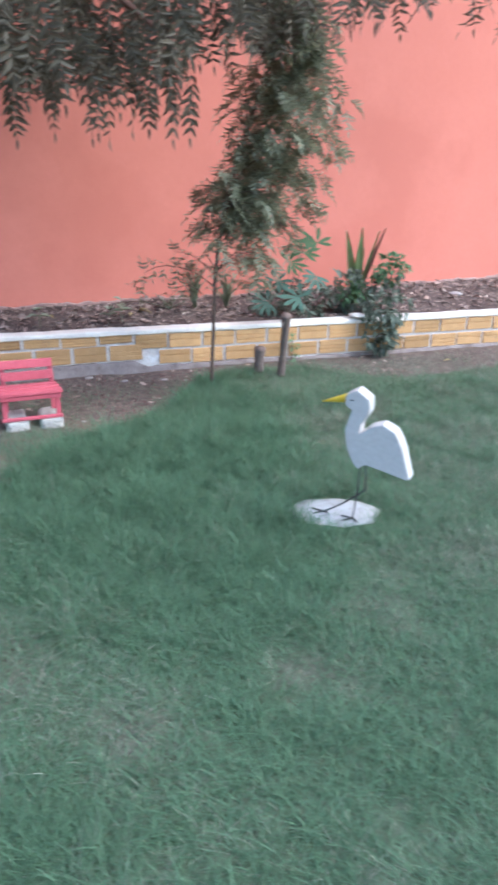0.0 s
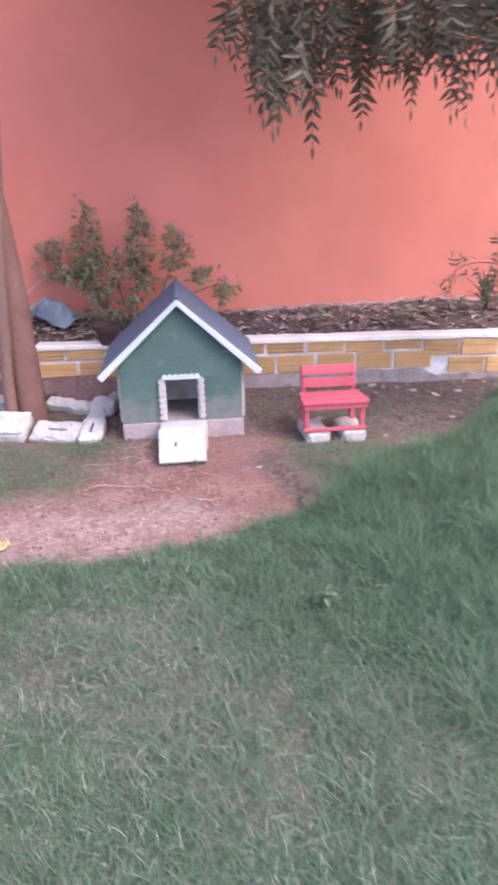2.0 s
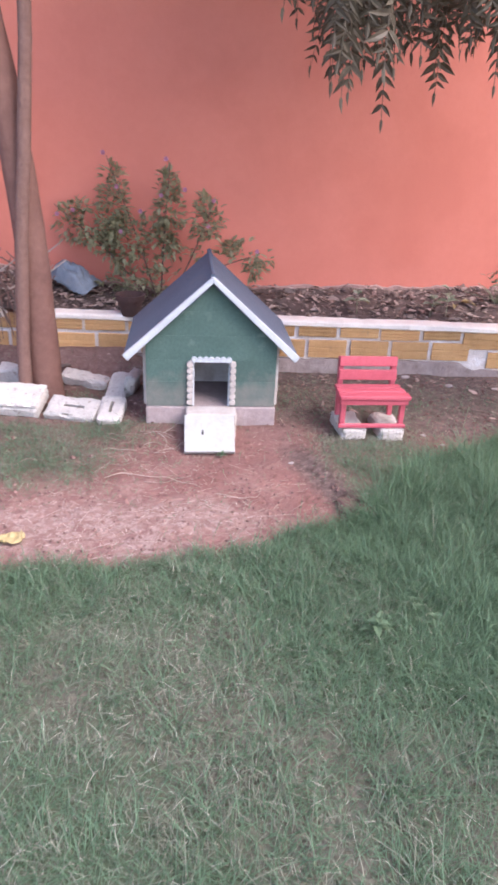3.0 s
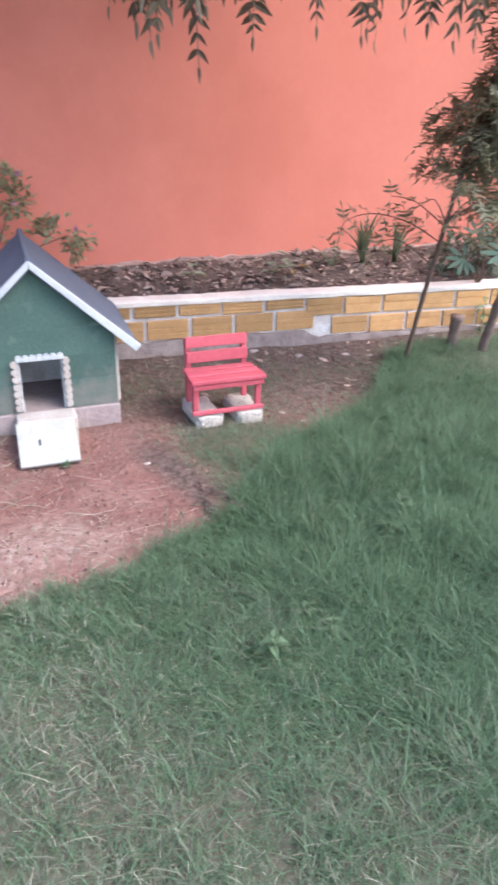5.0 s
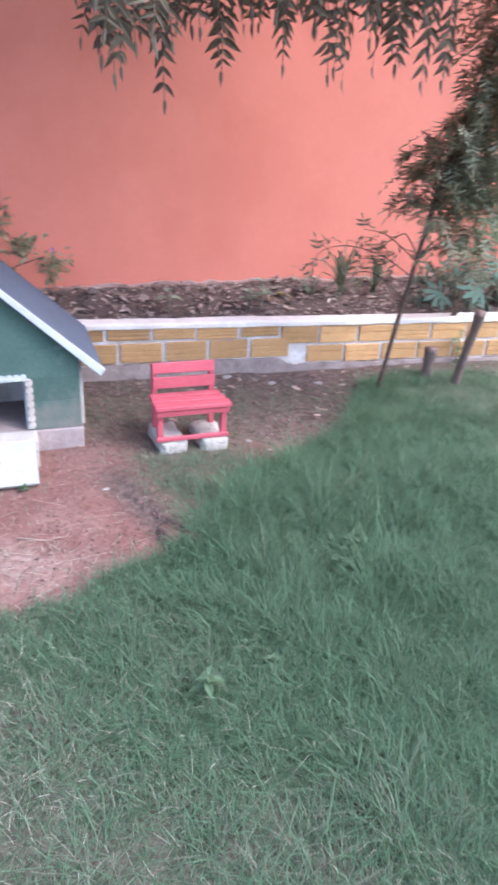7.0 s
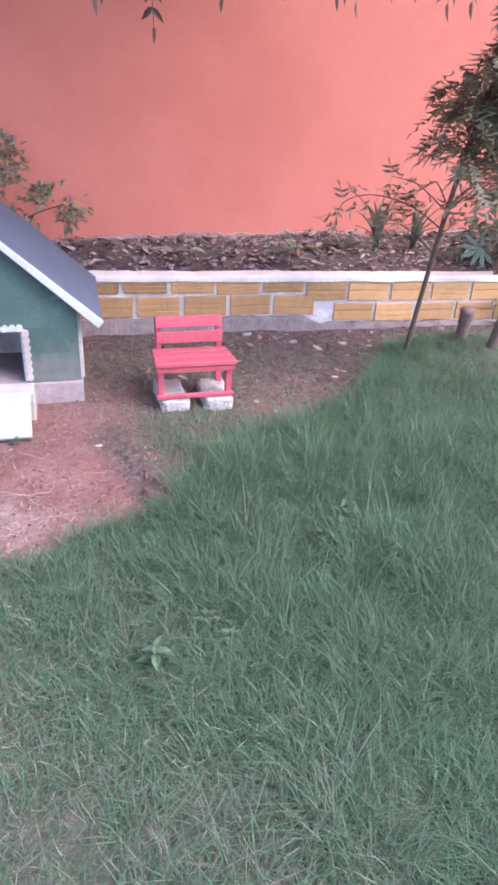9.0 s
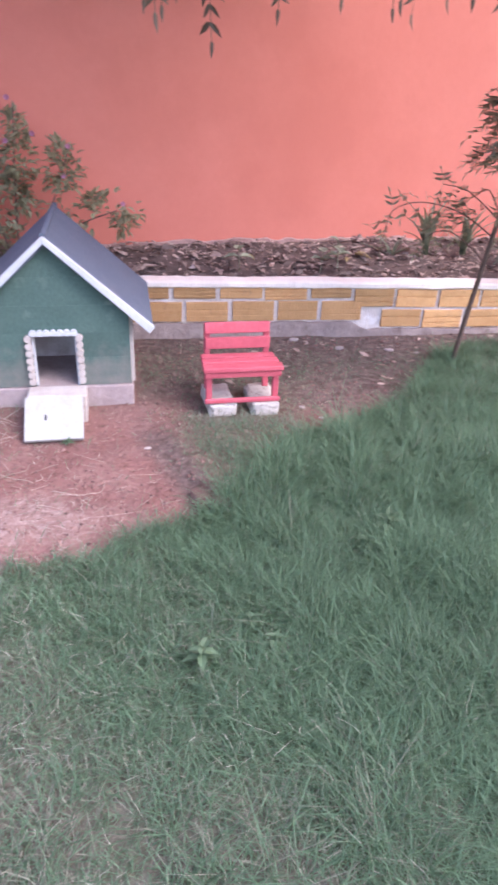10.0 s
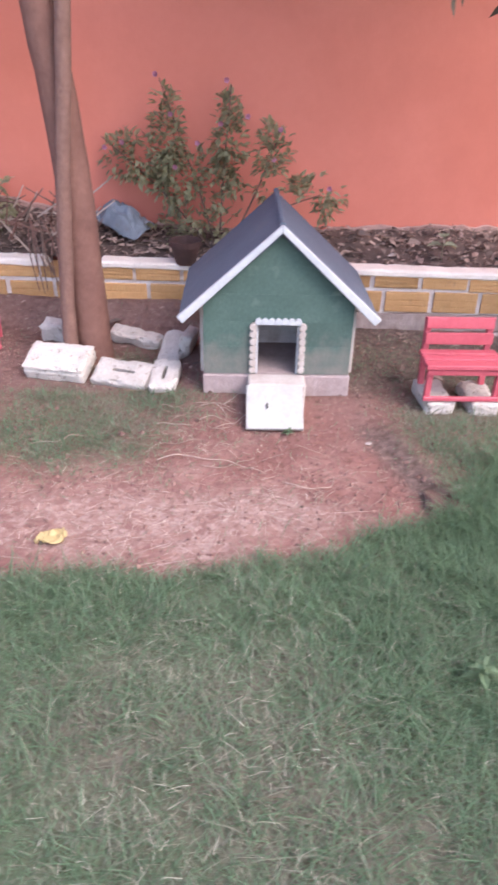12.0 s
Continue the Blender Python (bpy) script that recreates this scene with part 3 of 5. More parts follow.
    box(bm, -0.036, -0.029, -0.022, -0.0115, 0.085, 0.108, 0.002, m)
    part("pull", bm, M_IRON, hatch, "small dark metal pull")
    return k


kennel()


# ---- small red benches on white blocks ----
def bench(m, label):
    b = thing("bench", m, label, "bench", "small red benches")
    def bar(name, x0, x1, y0, y1, z0, z1, turn=None):
        bm = bmesh.new()
        box(bm, x0, x1, y0, y1, z0, z1, 0.003, turn)
        part(name, bm, M_RED, b)
    for n_, (y0, y1) in enumerate(((-0.014, 0.042), (0.054, 0.098), (0.112, 0.156))):
        bar("seat_slat", -0.172 + 0.003 * n_, 0.172 - 0.007 * n_, y0, y1, 0.150, 0.170)
    bar("front_rail", -0.165, 0.165, -0.006, 0.012, 0.122, 0.149)
    for x in (-0.145, 0.145):
        bar("front_leg", x - 0.013, x + 0.013, 0.012, 0.036, 0.0, 0.149)
        bar("side_rail", x - 0.011, x + 0.011, 0.037, 0.136, 0.124, 0.149)
        lean = Matrix.Translation((x, 0.150, 0.0)) @ Matrix.Rotation(radians(-6), 4, "X")
        bar("back_post", -0.013, 0.013, 0.012, 0.034, 0.0, 0.30, lean @ Matrix.Translation((-math.copysign(0.012, x), 0, 0)))
    lean = Matrix.Translation((0, 0.150, 0.0)) @ Matrix.Rotation(radians(-6), 4, "X")
    bar("back_slat", -0.144, 0.146, -0.004, 0.011, 0.187, 0.238, lean)
    bar("back_slat", -0.146, 0.144, -0.004, 0.011, 0.256, 0.305, lean)
    bar("stretcher", -0.165, 0.165, -0.004, 0.011, 0.002, 0.022)
    return b


bench(pose(-0.300, 3.985, 0.056, 0, 0, 3), "small red painted slatted bench on two white blocks")
bench(pose(-2.585, 4.45, 0.0, 0, 0, 12), "small red painted slatted bench standing on bare earth")


# ---- whitewashed blocks ----
def block(name, m, size, label, group, slot=False, groove=False, wear=0.006, material=M_BLOCK):
    """A rough cast block, painted white, with chipped edges; some show a slot in the top or a split along the side."""
    sx, sy, sz = size
    bm = bmesh.new()
    nx, ny, nz = int(sx / 0.018) | 1, int(sy / 0.018) | 1, int(sz / 0.014) | 1
    bmesh.ops.create_cube(bm, size=1, matrix=Matrix.Translation((0, 0, 0.5)))
    for axis, cuts in ((0, nx), (1, ny), (2, nz)):
        for k in range(1, cuts):
            co, no = Vector((0, 0, 0)), Vector((0, 0, 0))
            co[axis], no[axis] = k / cuts - (0 if axis == 2 else 0.5), 1
            bmesh.ops.bisect_plane(bm, geom=bm.verts[:] + bm.edges[:] + bm.faces[:], plane_co=co, plane_no=no)
    for v in bm.verts:
        v.co = Vector((v.co.x * sx, v.co.y * sy, v.co.z * sz))
    bm.normal_update()
    seed = R.uniform(0, 50)
    if slot:
        along = sx >= sy
        cut = [f for f in bm.faces if f.normal.z > 0.8 and abs((f.calc_center_median().x / sx) if along else (f.calc_center_median().y / sy)) < 0.2 and abs((f.calc_center_median().y / sy) if along else (f.calc_center_median().x / sx)) < 0.06]
        if cut:
            deep = bmesh.ops.extrude_face_region(bm, geom=cut)
            bmesh.ops.delete(bm, geom=cut, context="FACES_ONLY")
            bmesh.ops.translate(bm, verts=[g for g in deep["geom"] if isinstance(g, bmesh.types.BMVert)], vec=(0, 0, -sz * 0.75))
    corner = Vector((sx / 2, sy / 2, sz / 2))
    for v in bm.verts:
        p = v.co - Vector((0, 0, sz / 2))
        near = sum(1 for a, c in zip(p, corner) if abs(abs(a) - c) < 1e-4)
        chip = noise.noise(v.co * 22 + Vector((seed, 3, seed)))
        if near > 1:
            v.co -= Vector([math.copysign(0.004 + 0.016 * max(chip, 0), a) if abs(abs(a) - c) < 1e-4 else 0 for a, c in zip(p, corner)])
        if groove and abs(p.z - sz * 0.2) < sz * 0.09 and near:
            v.co.x *= 0.96
            v.co.y *= 0.88
        v.co += noise.noise_vector(v.co * 16 + Vector((seed, 0, seed))) * wear + noise.noise_vector(v.co * 55 + Vector((seed, 0, seed))) * wear * 0.35
    bmesh.ops.recalc_face_normals(bm, faces=bm.faces[:])
    ob = part(name, bm, material)
    ob.matrix_basis = m
    return tagged(ob, label, "block", group)


block("white_block", pose(-0.395, 4.092, -0.012, 0, 0, 97), (0.235, 0.120, 0.068), "pitted off-white block under the red bench", "blocks under the bench", material=M_PITTED)
block("white_block", pose(-0.205, 4.092, -0.012, 0, 0, 94), (0.235, 0.125, 0.068), "pitted off-white block under the red bench", "blocks under the bench", material=M_PITTED)
RING = "white blocks round the tree"
RL = "whitewashed hollow block in the ring round the tree"
block("edging_block", pose(-2.072, 4.285, 0.004, 17, 0, -8), (0.290, 0.185, 0.085), RL, RING, groove=True, wear=0.004)
block("edging_block", pose(-1.768, 4.215, 0.0, 20, 0, -13), (0.268, 0.150, 0.050), RL, RING, slot=True, wear=0.004)
block("edging_block", pose(-1.572, 4.180, 0.003, 15, 0, -3), (0.124, 0.200, 0.060), RL, RING, slot=True, wear=0.004)
block("edging_block", pose(-1.575, 4.455, 0.02, 0, -22, 82), (0.25, 0.112, 0.05), RL, RING, wear=0.003)
block("edging_block", pose(-1.528, 4.51, -0.02, 14, 0, 80), (0.16, 0.06, 0.145), RL, RING, wear=0.003)
block("edging_block", pose(-2.170, 4.68, -0.015, 8, 0, -8), (0.20, 0.10, 0.095), RL, RING, wear=0.010)
block("edging_block", pose(-1.79, 4.66, -0.02, 10, 5, -17), (0.275, 0.09, 0.07), RL, RING, wear=0.012)


# ---- large tree with its drooping crown ----
def tree():
    tr = thing("tree", pose(-2.0, 4.47, 0), "leaning brown-barked tree with drooping feathery foliage", "tree")
    bm = bmesh.new()
    pts = curve([(0.045, 0.0, -0.06), (0.04, 0.0, 0.12), (0.032, 0.0, 0.5), (0.015, 0, 0.95), (-0.04, -0.01, 1.5), (-0.13, -0.03, 2.1), (-0.22, -0.08, 2.8), (-0.05, -0.2, 3.5)], 6)
    n_ = len(pts)
    tube(bm, pts, [0.086 - 0.018 * min(i / n_ * 1.4, 1) + 0.008 * math.exp(-i / 2) for i in range(n_)], 14)
    rough(bm, 0.008, 7, 3)
    part("trunk", bm, M_BARK, tr, smooth=True)
    bm = bmesh.new()
    pts = curve([(-0.045, -0.10, -0.06), (-0.03, -0.105, 0.3), (0.01, -0.105, 0.8), (0.068, -0.10, 1.3), (0.12, -0.09, 1.9), (0.13, -0.1, 2.6), (0.4, -0.2, 3.1)], 5)
    tube(bm, pts, [0.036 - 0.012 * i / len(pts) for i in range(len(pts))], 9)
    rough(bm, 0.004, 9, 8)
    part("side_stem", bm, M_BARK2, tr, "thinner grey side stem", smooth=True)
    for n_, (dx, dz, s) in enumerate(((0.125, 0.80, 0.13), (0.12, 0.86, 0.11), (0.11, 0.76, 0.09))):
        V, F = [], []
        d = Vector((0.35 + 0.2 * n_, 0.0, 1.0)).normalized()
        leaflet(V, F, Vector((dx - 0.12, 0.11, dz - 0.05)), d, Vector((1, 0.3, -0.35)).normalized(), s, s * 0.5, 0.2)
        mesh_of("shoot_leaf", V, F, M_SWORD, tr)
    limbs = [
        [(-0.15, -0.12, 3.0), (0.7, -0.35, 3.15), (1.6, -0.5, 2.75), (2.6, -0.5, 2.45), (3.5, -0.55, 2.3)],
        [(0.3, -0.2, 3.05), (1.2, -0.9, 3.0), (2.2, -1.1, 2.6), (3.2, -1.0, 2.4)],
        [(1.6, -0.5, 2.75), (2.0, -0.7, 2.3), (2.5, -0.65, 1.95)],
        [(-0.22, -0.1, 2.9), (-0.9, -0.6, 3.4), (-1.7, -1.0, 3.6)],
        [(-0.1, -0.15, 3.3), (0.2, 0.5, 3.7), (0.8, 1.0, 3.9)],
        [(-0.05, -0.2, 3.4), (0.4, -1.2, 3.9), (0.8, -2.2, 4.0)],
    ]
    for q in limbs:
        bm = bmesh.new()
        pts = curve(q, 6)
        tube(bm, pts, [0.035 - 0.027 * i / len(pts) for i in range(len(pts))], 7)
        part("limb", bm, M_BARK, tr, smooth=True)
    # hanging fringe, lower towards the middle of its span
    V, F = [], []
    low_x = (-0.88, -0.78, -0.66, -0.55, -0.27, -0.1, 0.11, 0.43, 0.7, 1.0, 1.4, 1.8, 2.2)
    low_z = (2.0, 1.76, 1.56, 1.55, 1.66, 1.64, 1.70, 1.72, 1.82, 1.92, 2.02, 2.10, 2.25)
    for i in range(820):
        x = R.uniform(-0.80, 2.1)
        if x > 1.1 and i % 2:
            continue
        y = R.uniform(3.4, 4.25)
        low = float(np.interp(x, low_x, low_z)) + 0.03 * R.random()
        length = R.uniform(0.22, 0.34)
        z = low + length * 0.9 + R.random() ** 1.4 * 0.95
        out = R.uniform(0, 6.28)
        compound(V, F, Vector((x + 2.0, y - 4.47, z)), Vector((math.cos(out) * 0.5, math.sin(out) * 0.5, -0.8)), length, R.randint(6, 8), R.uniform(0.050, 0.072), 1.0)
    hanging = ((-0.635, 3.72, 1.79, 0.34), (-0.655, 3.78, 1.82, 0.32), (-0.605, 3.70, 1.80, 0.32), (-0.685, 3.75, 1.86, 0.30), (-0.57, 3.76, 1.84, 0.28), (-0.63, 3.74, 1.88, 0.30), (-0.47, 3.82, 1.79, 0.38), (-0.455, 3.80, 1.88, 0.30), (-0.21, 3.98, 1.81, 0.30), (-0.24, 3.95, 1.86, 0.28), (-0.07, 3.80, 1.83, 0.28), (-0.03, 3.82, 1.88, 0.26))
    hanging += ((0.10, 3.82, 1.80, 0.29), (0.17, 3.85, 1.83, 0.27), (0.22, 3.9, 1.82, 0.30), (0.33, 3.9, 1.86, 0.30), (0.40, 3.88, 1.84, 0.28), (0.45, 3.95, 1.87, 0.28), (0.52, 3.9, 1.84, 0.30), (0.56, 3.9, 1.90, 0.28), (0.65, 3.95, 1.86, 0.3), (0.27, 3.8, 1.93, 0.3), (0.5, 3.85, 1.95, 0.3), (0.62, 3.9, 1.80, 0.26), (0.36, 3.85, 1.92, 0.3))
    for x, y, z, length in hanging:
        compound(V, F, Vector((x + 1.985, y - 4.47, z)), Vector((R.uniform(-0.05, 0.14), -0.05, -1)), length * R.uniform(0.92, 1.05), R.randint(5, 8), R.uniform(0.052, 0.066), 0.4, R.uniform(0.28, 0.38), R.uniform(0.6, 1.3))
    # the unseen high crown, over the lawn and along the wall, added for shade
    for i in range(1420):
        x, y = R.gauss(3.5, 0.8) if i % 6 == 0 else R.gauss(-0.25, 0.85), R.gauss(4.65, 0.45)
        z = R.uniform(2.55, 4.3)
        if y > wall_y(x) - 0.1 and z < 4.7:
            continue
        out = R.uniform(0, 6.28)
        compound(V, F, Vector((x + 2.0, y - 4.47, z)), Vector((math.cos(out), math.sin(out), -0.4)), R.uniform(0.3, 0.45), R.randint(5, 7), 0.075, 0.7)
    mesh_of("crown", V, F, M_LEAF, tr)
    return tr


tree()


# ---- sapling in front of the brick edging ----
def sapling():
    s = thing("sapling", pose(0.90, 4.57, 0), "thin-stemmed sapling with dense drooping green leaves", "young tree")
    bm = bmesh.new()
    pts = curve([(0.0, 0.0, -0.05), (-0.02, -0.13, 0.35), (-0.05, -0.30, 0.80), (0.0, -0.33, 1.15), (0.12, -0.30, 1.55), (0.3, -0.3, 2.0), (0.45, -0.35, 2.4)], 5)
    tube(bm, pts, [0.013 - 0.006 * i / len(pts) for i in range(len(pts))], 7)
    part("stem", bm, M_TWIG, s, smooth=True)
    # the crown's breadth at each height, narrow at the foot and swinging away from the stem above
    level = (0.70, 0.85, 1.0, 1.25, 1.5, 1.75, 2.05, 2.35)
    near = (-0.10, -0.16, -0.17, -0.09, 0.02, 0.10, 0.16, 0.24)
    far = (0.13, 0.26, 0.39, 0.58, 0.70, 0.74, 0.66, 0.56)
    V, F, ends = [], [], []
    while len(ends) < 175:
        z = R.uniform(0.74, 2.3)
        a, b = float(np.interp(z, level, near)), float(np.interp(z, level, far))
        u, v = R.uniform(-1, 1), R.uniform(-1, 1)
        if u * u + v * v > 1 or R.random() > float(np.interp(z, (0.8, 0.95, 1.05, 1.45, 1.6), (0.25, 0.4, 1.0, 1.0, 0.65))):
            continue
        p = Vector(((a + b) / 2 + u * (b - a) / 2, -0.32 + v * 0.30, z))
        if noise.noise(p * 3.6 + Vector((4.0, 1.0, 2.0))) < (-0.06 if u > 0.2 and z > 1.15 else -0.4):
            continue
        ends.append(p)
    # leaves close round the stem hide it from the foot of the crown upwards
    for k in range(34):
        c = pts[R.randint(15, 25)]
        ends.append(c + Vector((R.uniform(-0.10, 0.14), R.uniform(-0.17, -0.04), R.uniform(-0.06, 0.08))))
    for n_, q in enumerate(ends):
        p = min(pts[9:], key=lambda c: abs(c.z - (q.z - 0.10)) + 0.3 * (c - q).length)
        mid = (p + q) / 2 + Vector((R.uniform(-0.02, 0.02), R.uniform(-0.02, 0.02), 0.06))
        if n_ % 3 == 0:
            bm = bmesh.new()
            tube(bm, curve([p, mid, q], 3), (0.0040, 0.0036, 0.0032, 0.0027, 0.0022, 0.0018, 0.0012), 5)
            part("twig", bm, M_TWIG, s)
        for j in range(5):
            b = q + Vector((R.gauss(0, 0.035), R.gauss(0, 0.035), R.gauss(0, 0.03)))
            a = R.uniform(0, 6.28)
            d = (q - p).normalized() * 0.45 + Vector((math.cos(a), math.sin(a), -0.3)) * 0.8
            compound(V, F, b, d, R.uniform(0.10, 0.19), R.randint(4, 6), R.uniform(0.038, 0.058), 0.9, 0.31, R.uniform(0.5, 1.1))
    # low arching side branches, thinly leaved and drooping at the tip
    for q in ([(-0.045, -0.26, 0.70), (-0.15, -0.10, 0.775), (-0.30, 0.0, 0.80), (-0.42, 0.05, 0.75), (-0.45, 0.05, 0.62)], [(-0.04, -0.20, 0.58), (-0.12, -0.04, 0.66), (-0.20, 0.02, 0.66), (-0.27, 0.03, 0.60)], [(-0.045, -0.28, 0.78), (-0.16, -0.18, 0.88), (-0.26, -0.12, 0.90)]):
        bm = bmesh.new()
        w = curve(q, 4)
        tube(bm, w, [0.0038 - 0.0026 * k / len(w) for k in range(len(w))], 5)
        part("twig", bm, M_TWIG, s)
        for k in range(4, len(w), 2):
            for sg in (1, -1):
                compound(V, F, w[k], Vector((-0.4 + R.uniform(-0.3, 0.3), R.uniform(-0.5, 0.5), 0.9 * sg - 0.1)), R.uniform(0.06, 0.10), 2, R.uniform(0.030, 0.045), 0.8, 0.36)
    mesh_of("crown", V, F, M_LEAF2, s)


sapling()


# ---- cut posts ----
def cut_post(m, pts, radii, label, name):
    ob = new(name)
    ob.matrix_basis = m
    tagged(ob, label, "post")
    bm = bmesh.new()
    tube(bm, curve(pts, 4), np.interp(np.linspace(0, 1, 4 * (len(pts) - 1) + 1), np.linspace(0, 1, len(radii)), radii), 10)
    rough(bm, 0.004, 22, 3)
    part("shaft", bm, M_POST, ob, smooth=True)
    return ob


cut_post(pose(1.425, 4.60, 0), [(0, 0, -0.06), (-0.01, -0.06, 0.18), (-0.03, -0.14, 0.38), (-0.04, -0.175, 0.475)], [0.029, 0.026, 0.027, 0.034], "leaning weathered cut post beside the brick edging", "post")
cut_post(pose(1.30, 4.72, 0), [(0, 0, -0.05), (0, -0.01, 0.08), (0.0, -0.02, 0.185)], [0.036, 0.034, 0.042], "short dark stump in the long grass", "stump")


# ---- sword-leaved plant ----
def sword_plant():
    s = thing("yucca", pose(2.42, 5.47, 0.30), "yucca with stiff upright green sword leaves", "plant")
    specs = [(-0.085, 0.02, 0.60, 0.085), (0.005, -0.03, 0.63, 0.085), (0.05, 0.03, 0.46, 0.06), (0.12, -0.05, 0.60, 0.035)]
    for n_, (dx, dy, h, w) in enumerate(specs + [(0.165, -0.04, 0.62, 0.055)]):
        bm = bmesh.new()
        rows = []
        for i in range(9):
            t = i / 8
            c = Vector((dx * t * (1.0 + 0.3 * t), dy * t, h * t))
            ww = w * (0.55 + 0.9 * t if t < 0.4 else 0.91 * (1 - ((t - 0.4) / 0.6) ** 1.8)) / 2 + 0.001
            rows.append([bm.verts.new(c + Vector(o)) for o in ((-ww, -0.004, 0), (0, 0.012, 0), (ww, -0.004, 0))])
        for a, b in zip(rows, rows[1:]):
            for k in (0, 1):
                bm.faces.new((a[k], a[k + 1], b[k + 1], b[k]))
        bmesh.ops.solidify(bm, geom=bm.faces[:], thickness=0.003)
        part("leaf", bm, M_SWORDRED if n_ == len(specs) else M_SWORD, s, "dried reddish brown leaf" if n_ == len(specs) else "", smooth=True)


sword_plant()


# ---- leafy bush hanging over the edging ----
def leafy(name, m, label, blobs, count, size, material, stems, stem_mat, broad=0.5, flowers=(), droop=0.3):
    """A bush of single leaves on twigs: blobs are (centre, radii, share)."""
    s = thing(name, m, label, "bush")
    for q in stems:
        bm = bmesh.new()
        pts = curve(q, 5)
        tube(bm, pts, [0.0065 - 0.004 * i / len(pts) for i in range(len(pts))], 6)
        part("stem", bm, stem_mat, s)
    V, F = [], []
    for c, r, share in blobs:
        for i in range(int(count * share)):
            while True:
                u = Vector((R.uniform(-1, 1), R.uniform(-1, 1), R.uniform(-1, 1)))
                if 0.05 < u.length < 1:
                    break
            if noise.noise(Vector((u.x * r[0], u.y * r[1], u.z * r[2])) * 9 + Vector(c) * 3) < -0.12:
                continue
            p = Vector(c) + Vector((u.x * r[0], u.y * r[1], u.z * r[2]))
            d = (u + Vector((R.uniform(-1, 1), R.uniform(-1, 1), R.uniform(-0.6, 0.8) - droop))).normalized()
            side = d.cross(Vector((R.uniform(-0.5, 0.5), R.uniform(-0.5, 0.5), 1))).normalized()
            z = size * R.uniform(0.7, 1.25)
            leaflet(V, F, p, d, side, z, z * broad, 0.18)
    mesh_of("crown", V, F, material, s)
    for c in flowers:
        bm = bmesh.new()
        for j in range(5):
            a = j * 1.2566
            o = Vector(c)
            tip = o + Vector((math.cos(a) * 0.015, -0.008, math.sin(a) * 0.015))
            side = Vector((-math.sin(a), 0, math.cos(a))) * 0.010
            q = [bm.verts.new(v) for v in (o, (o + tip) / 2 + side, tip, (o + tip) / 2 - side)]
            bm.faces.new(q)
        bmesh.ops.solidify(bm, geom=bm.faces[:], thickness=0.0015)
        part("flower", bm, M_FLOWER, s, "small pink flower")
    return s


leafy("overhanging_bush", pose(2.42, 5.02, 0.30), "dark green bush spilling over the white cap", [((0.10, 0.06, 0.20), (0.16, 0.14, 0.10), 0.16), ((0.02, -0.06, 0.05), (0.24, 0.15, 0.14), 0.36), ((-0.04, -0.14, -0.13), (0.15, 0.07, 0.14), 0.26)], 1050, 0.062, M_BUSH, [[(0, 0.08, -0.04), (0.05, 0.03, 0.15), (0.12, 0.05, 0.36)], [(0, 0.08, -0.04), (-0.04, -0.1, 0.02), (-0.08, -0.14, -0.15)]], M_TWIG, 0.6)
leafy("pale_shrub", pose(2.50, 5.16, 0.30), "light green leafy shrub behind the dark bush", [((0.04, -0.03, 0.33), (0.15, 0.13, 0.12), 0.6), ((-0.2, 0.05, 0.14), (0.16, 0.12, 0.10), 0.4)], 620, 0.055, M_LIGHTLEAF, [[(0, 0, -0.05), (0.02, 0, 0.2), (0.05, -0.02, 0.42)], [(0, 0, -0.05), (-0.2, 0.04, 0.2)]], M_TWIG, 0.6)
leafy("flowering_shrub", pose(-1.42, 5.33, 0.29), "airy shrub with small leaves and pink flowers", [
    ((-0.27, 0, 0.55), (0.09, 0.08, 0.30), 0.17), ((0.06, 0.0, 0.55), (0.09, 0.08, 0.27), 0.16), ((0.30, -0.02, 0.45), (0.10, 0.08, 0.24), 0.14), ((-0.45, 0, 0.48), (0.20, 0.08, 0.13), 0.14),
    ((-0.12, 0.0, 0.36), (0.28, 0.1, 0.17), 0.22), ((0.52, -0.02, 0.30), (0.18, 0.08, 0.12), 0.14), ((-0.05, 0, 0.10), (0.34, 0.1, 0.12), 0.16)], 3700, 0.046, M_LEAF3, [
    [(0, 0, -0.05), (-0.1, 0, 0.3), (-0.30, 0, 0.86)], [(0, 0, -0.05), (0.03, 0, 0.4), (0.07, 0, 0.84)], [(0.03, 0, -0.05), (0.2, 0, 0.3), (0.32, 0, 0.60)], [(0, 0, -0.05), (-0.3, 0, 0.3), (-0.62, 0, 0.58)], [(0.05, 0, -0.05), (0.3, 0, 0.2), (0.56, 0, 0.31)]], M_TWIG, 0.55,
    [(-0.31, -0.05, 0.88), (0.05, -0.05, 0.86), (-0.60, -0.03, 0.53), (-0.5, -0.06, 0.56), (0.02, -0.06, 0.66), (-0.24, -0.06, 0.7), (0.33, -0.05, 0.64), (0.16, -0.08, 0.70), (-0.1, -0.09, 0.57), (0.3, -0.09, 0.5), (-0.22, -0.09, 0.45), (0.6, -0.08, 0.36)], 0.1)
leafy("leafy_plant", pose(-2.66, 5.22, 0.44), "small yellow-green leafy plant on the leaf heap", [((0, 0, 0.12), (0.14, 0.12, 0.16), 1.0)], 160, 0.07, M_LEAF3, [[(0, 0, -0.05), (0, 0, 0.2)]], M_TWIG, 0.6)
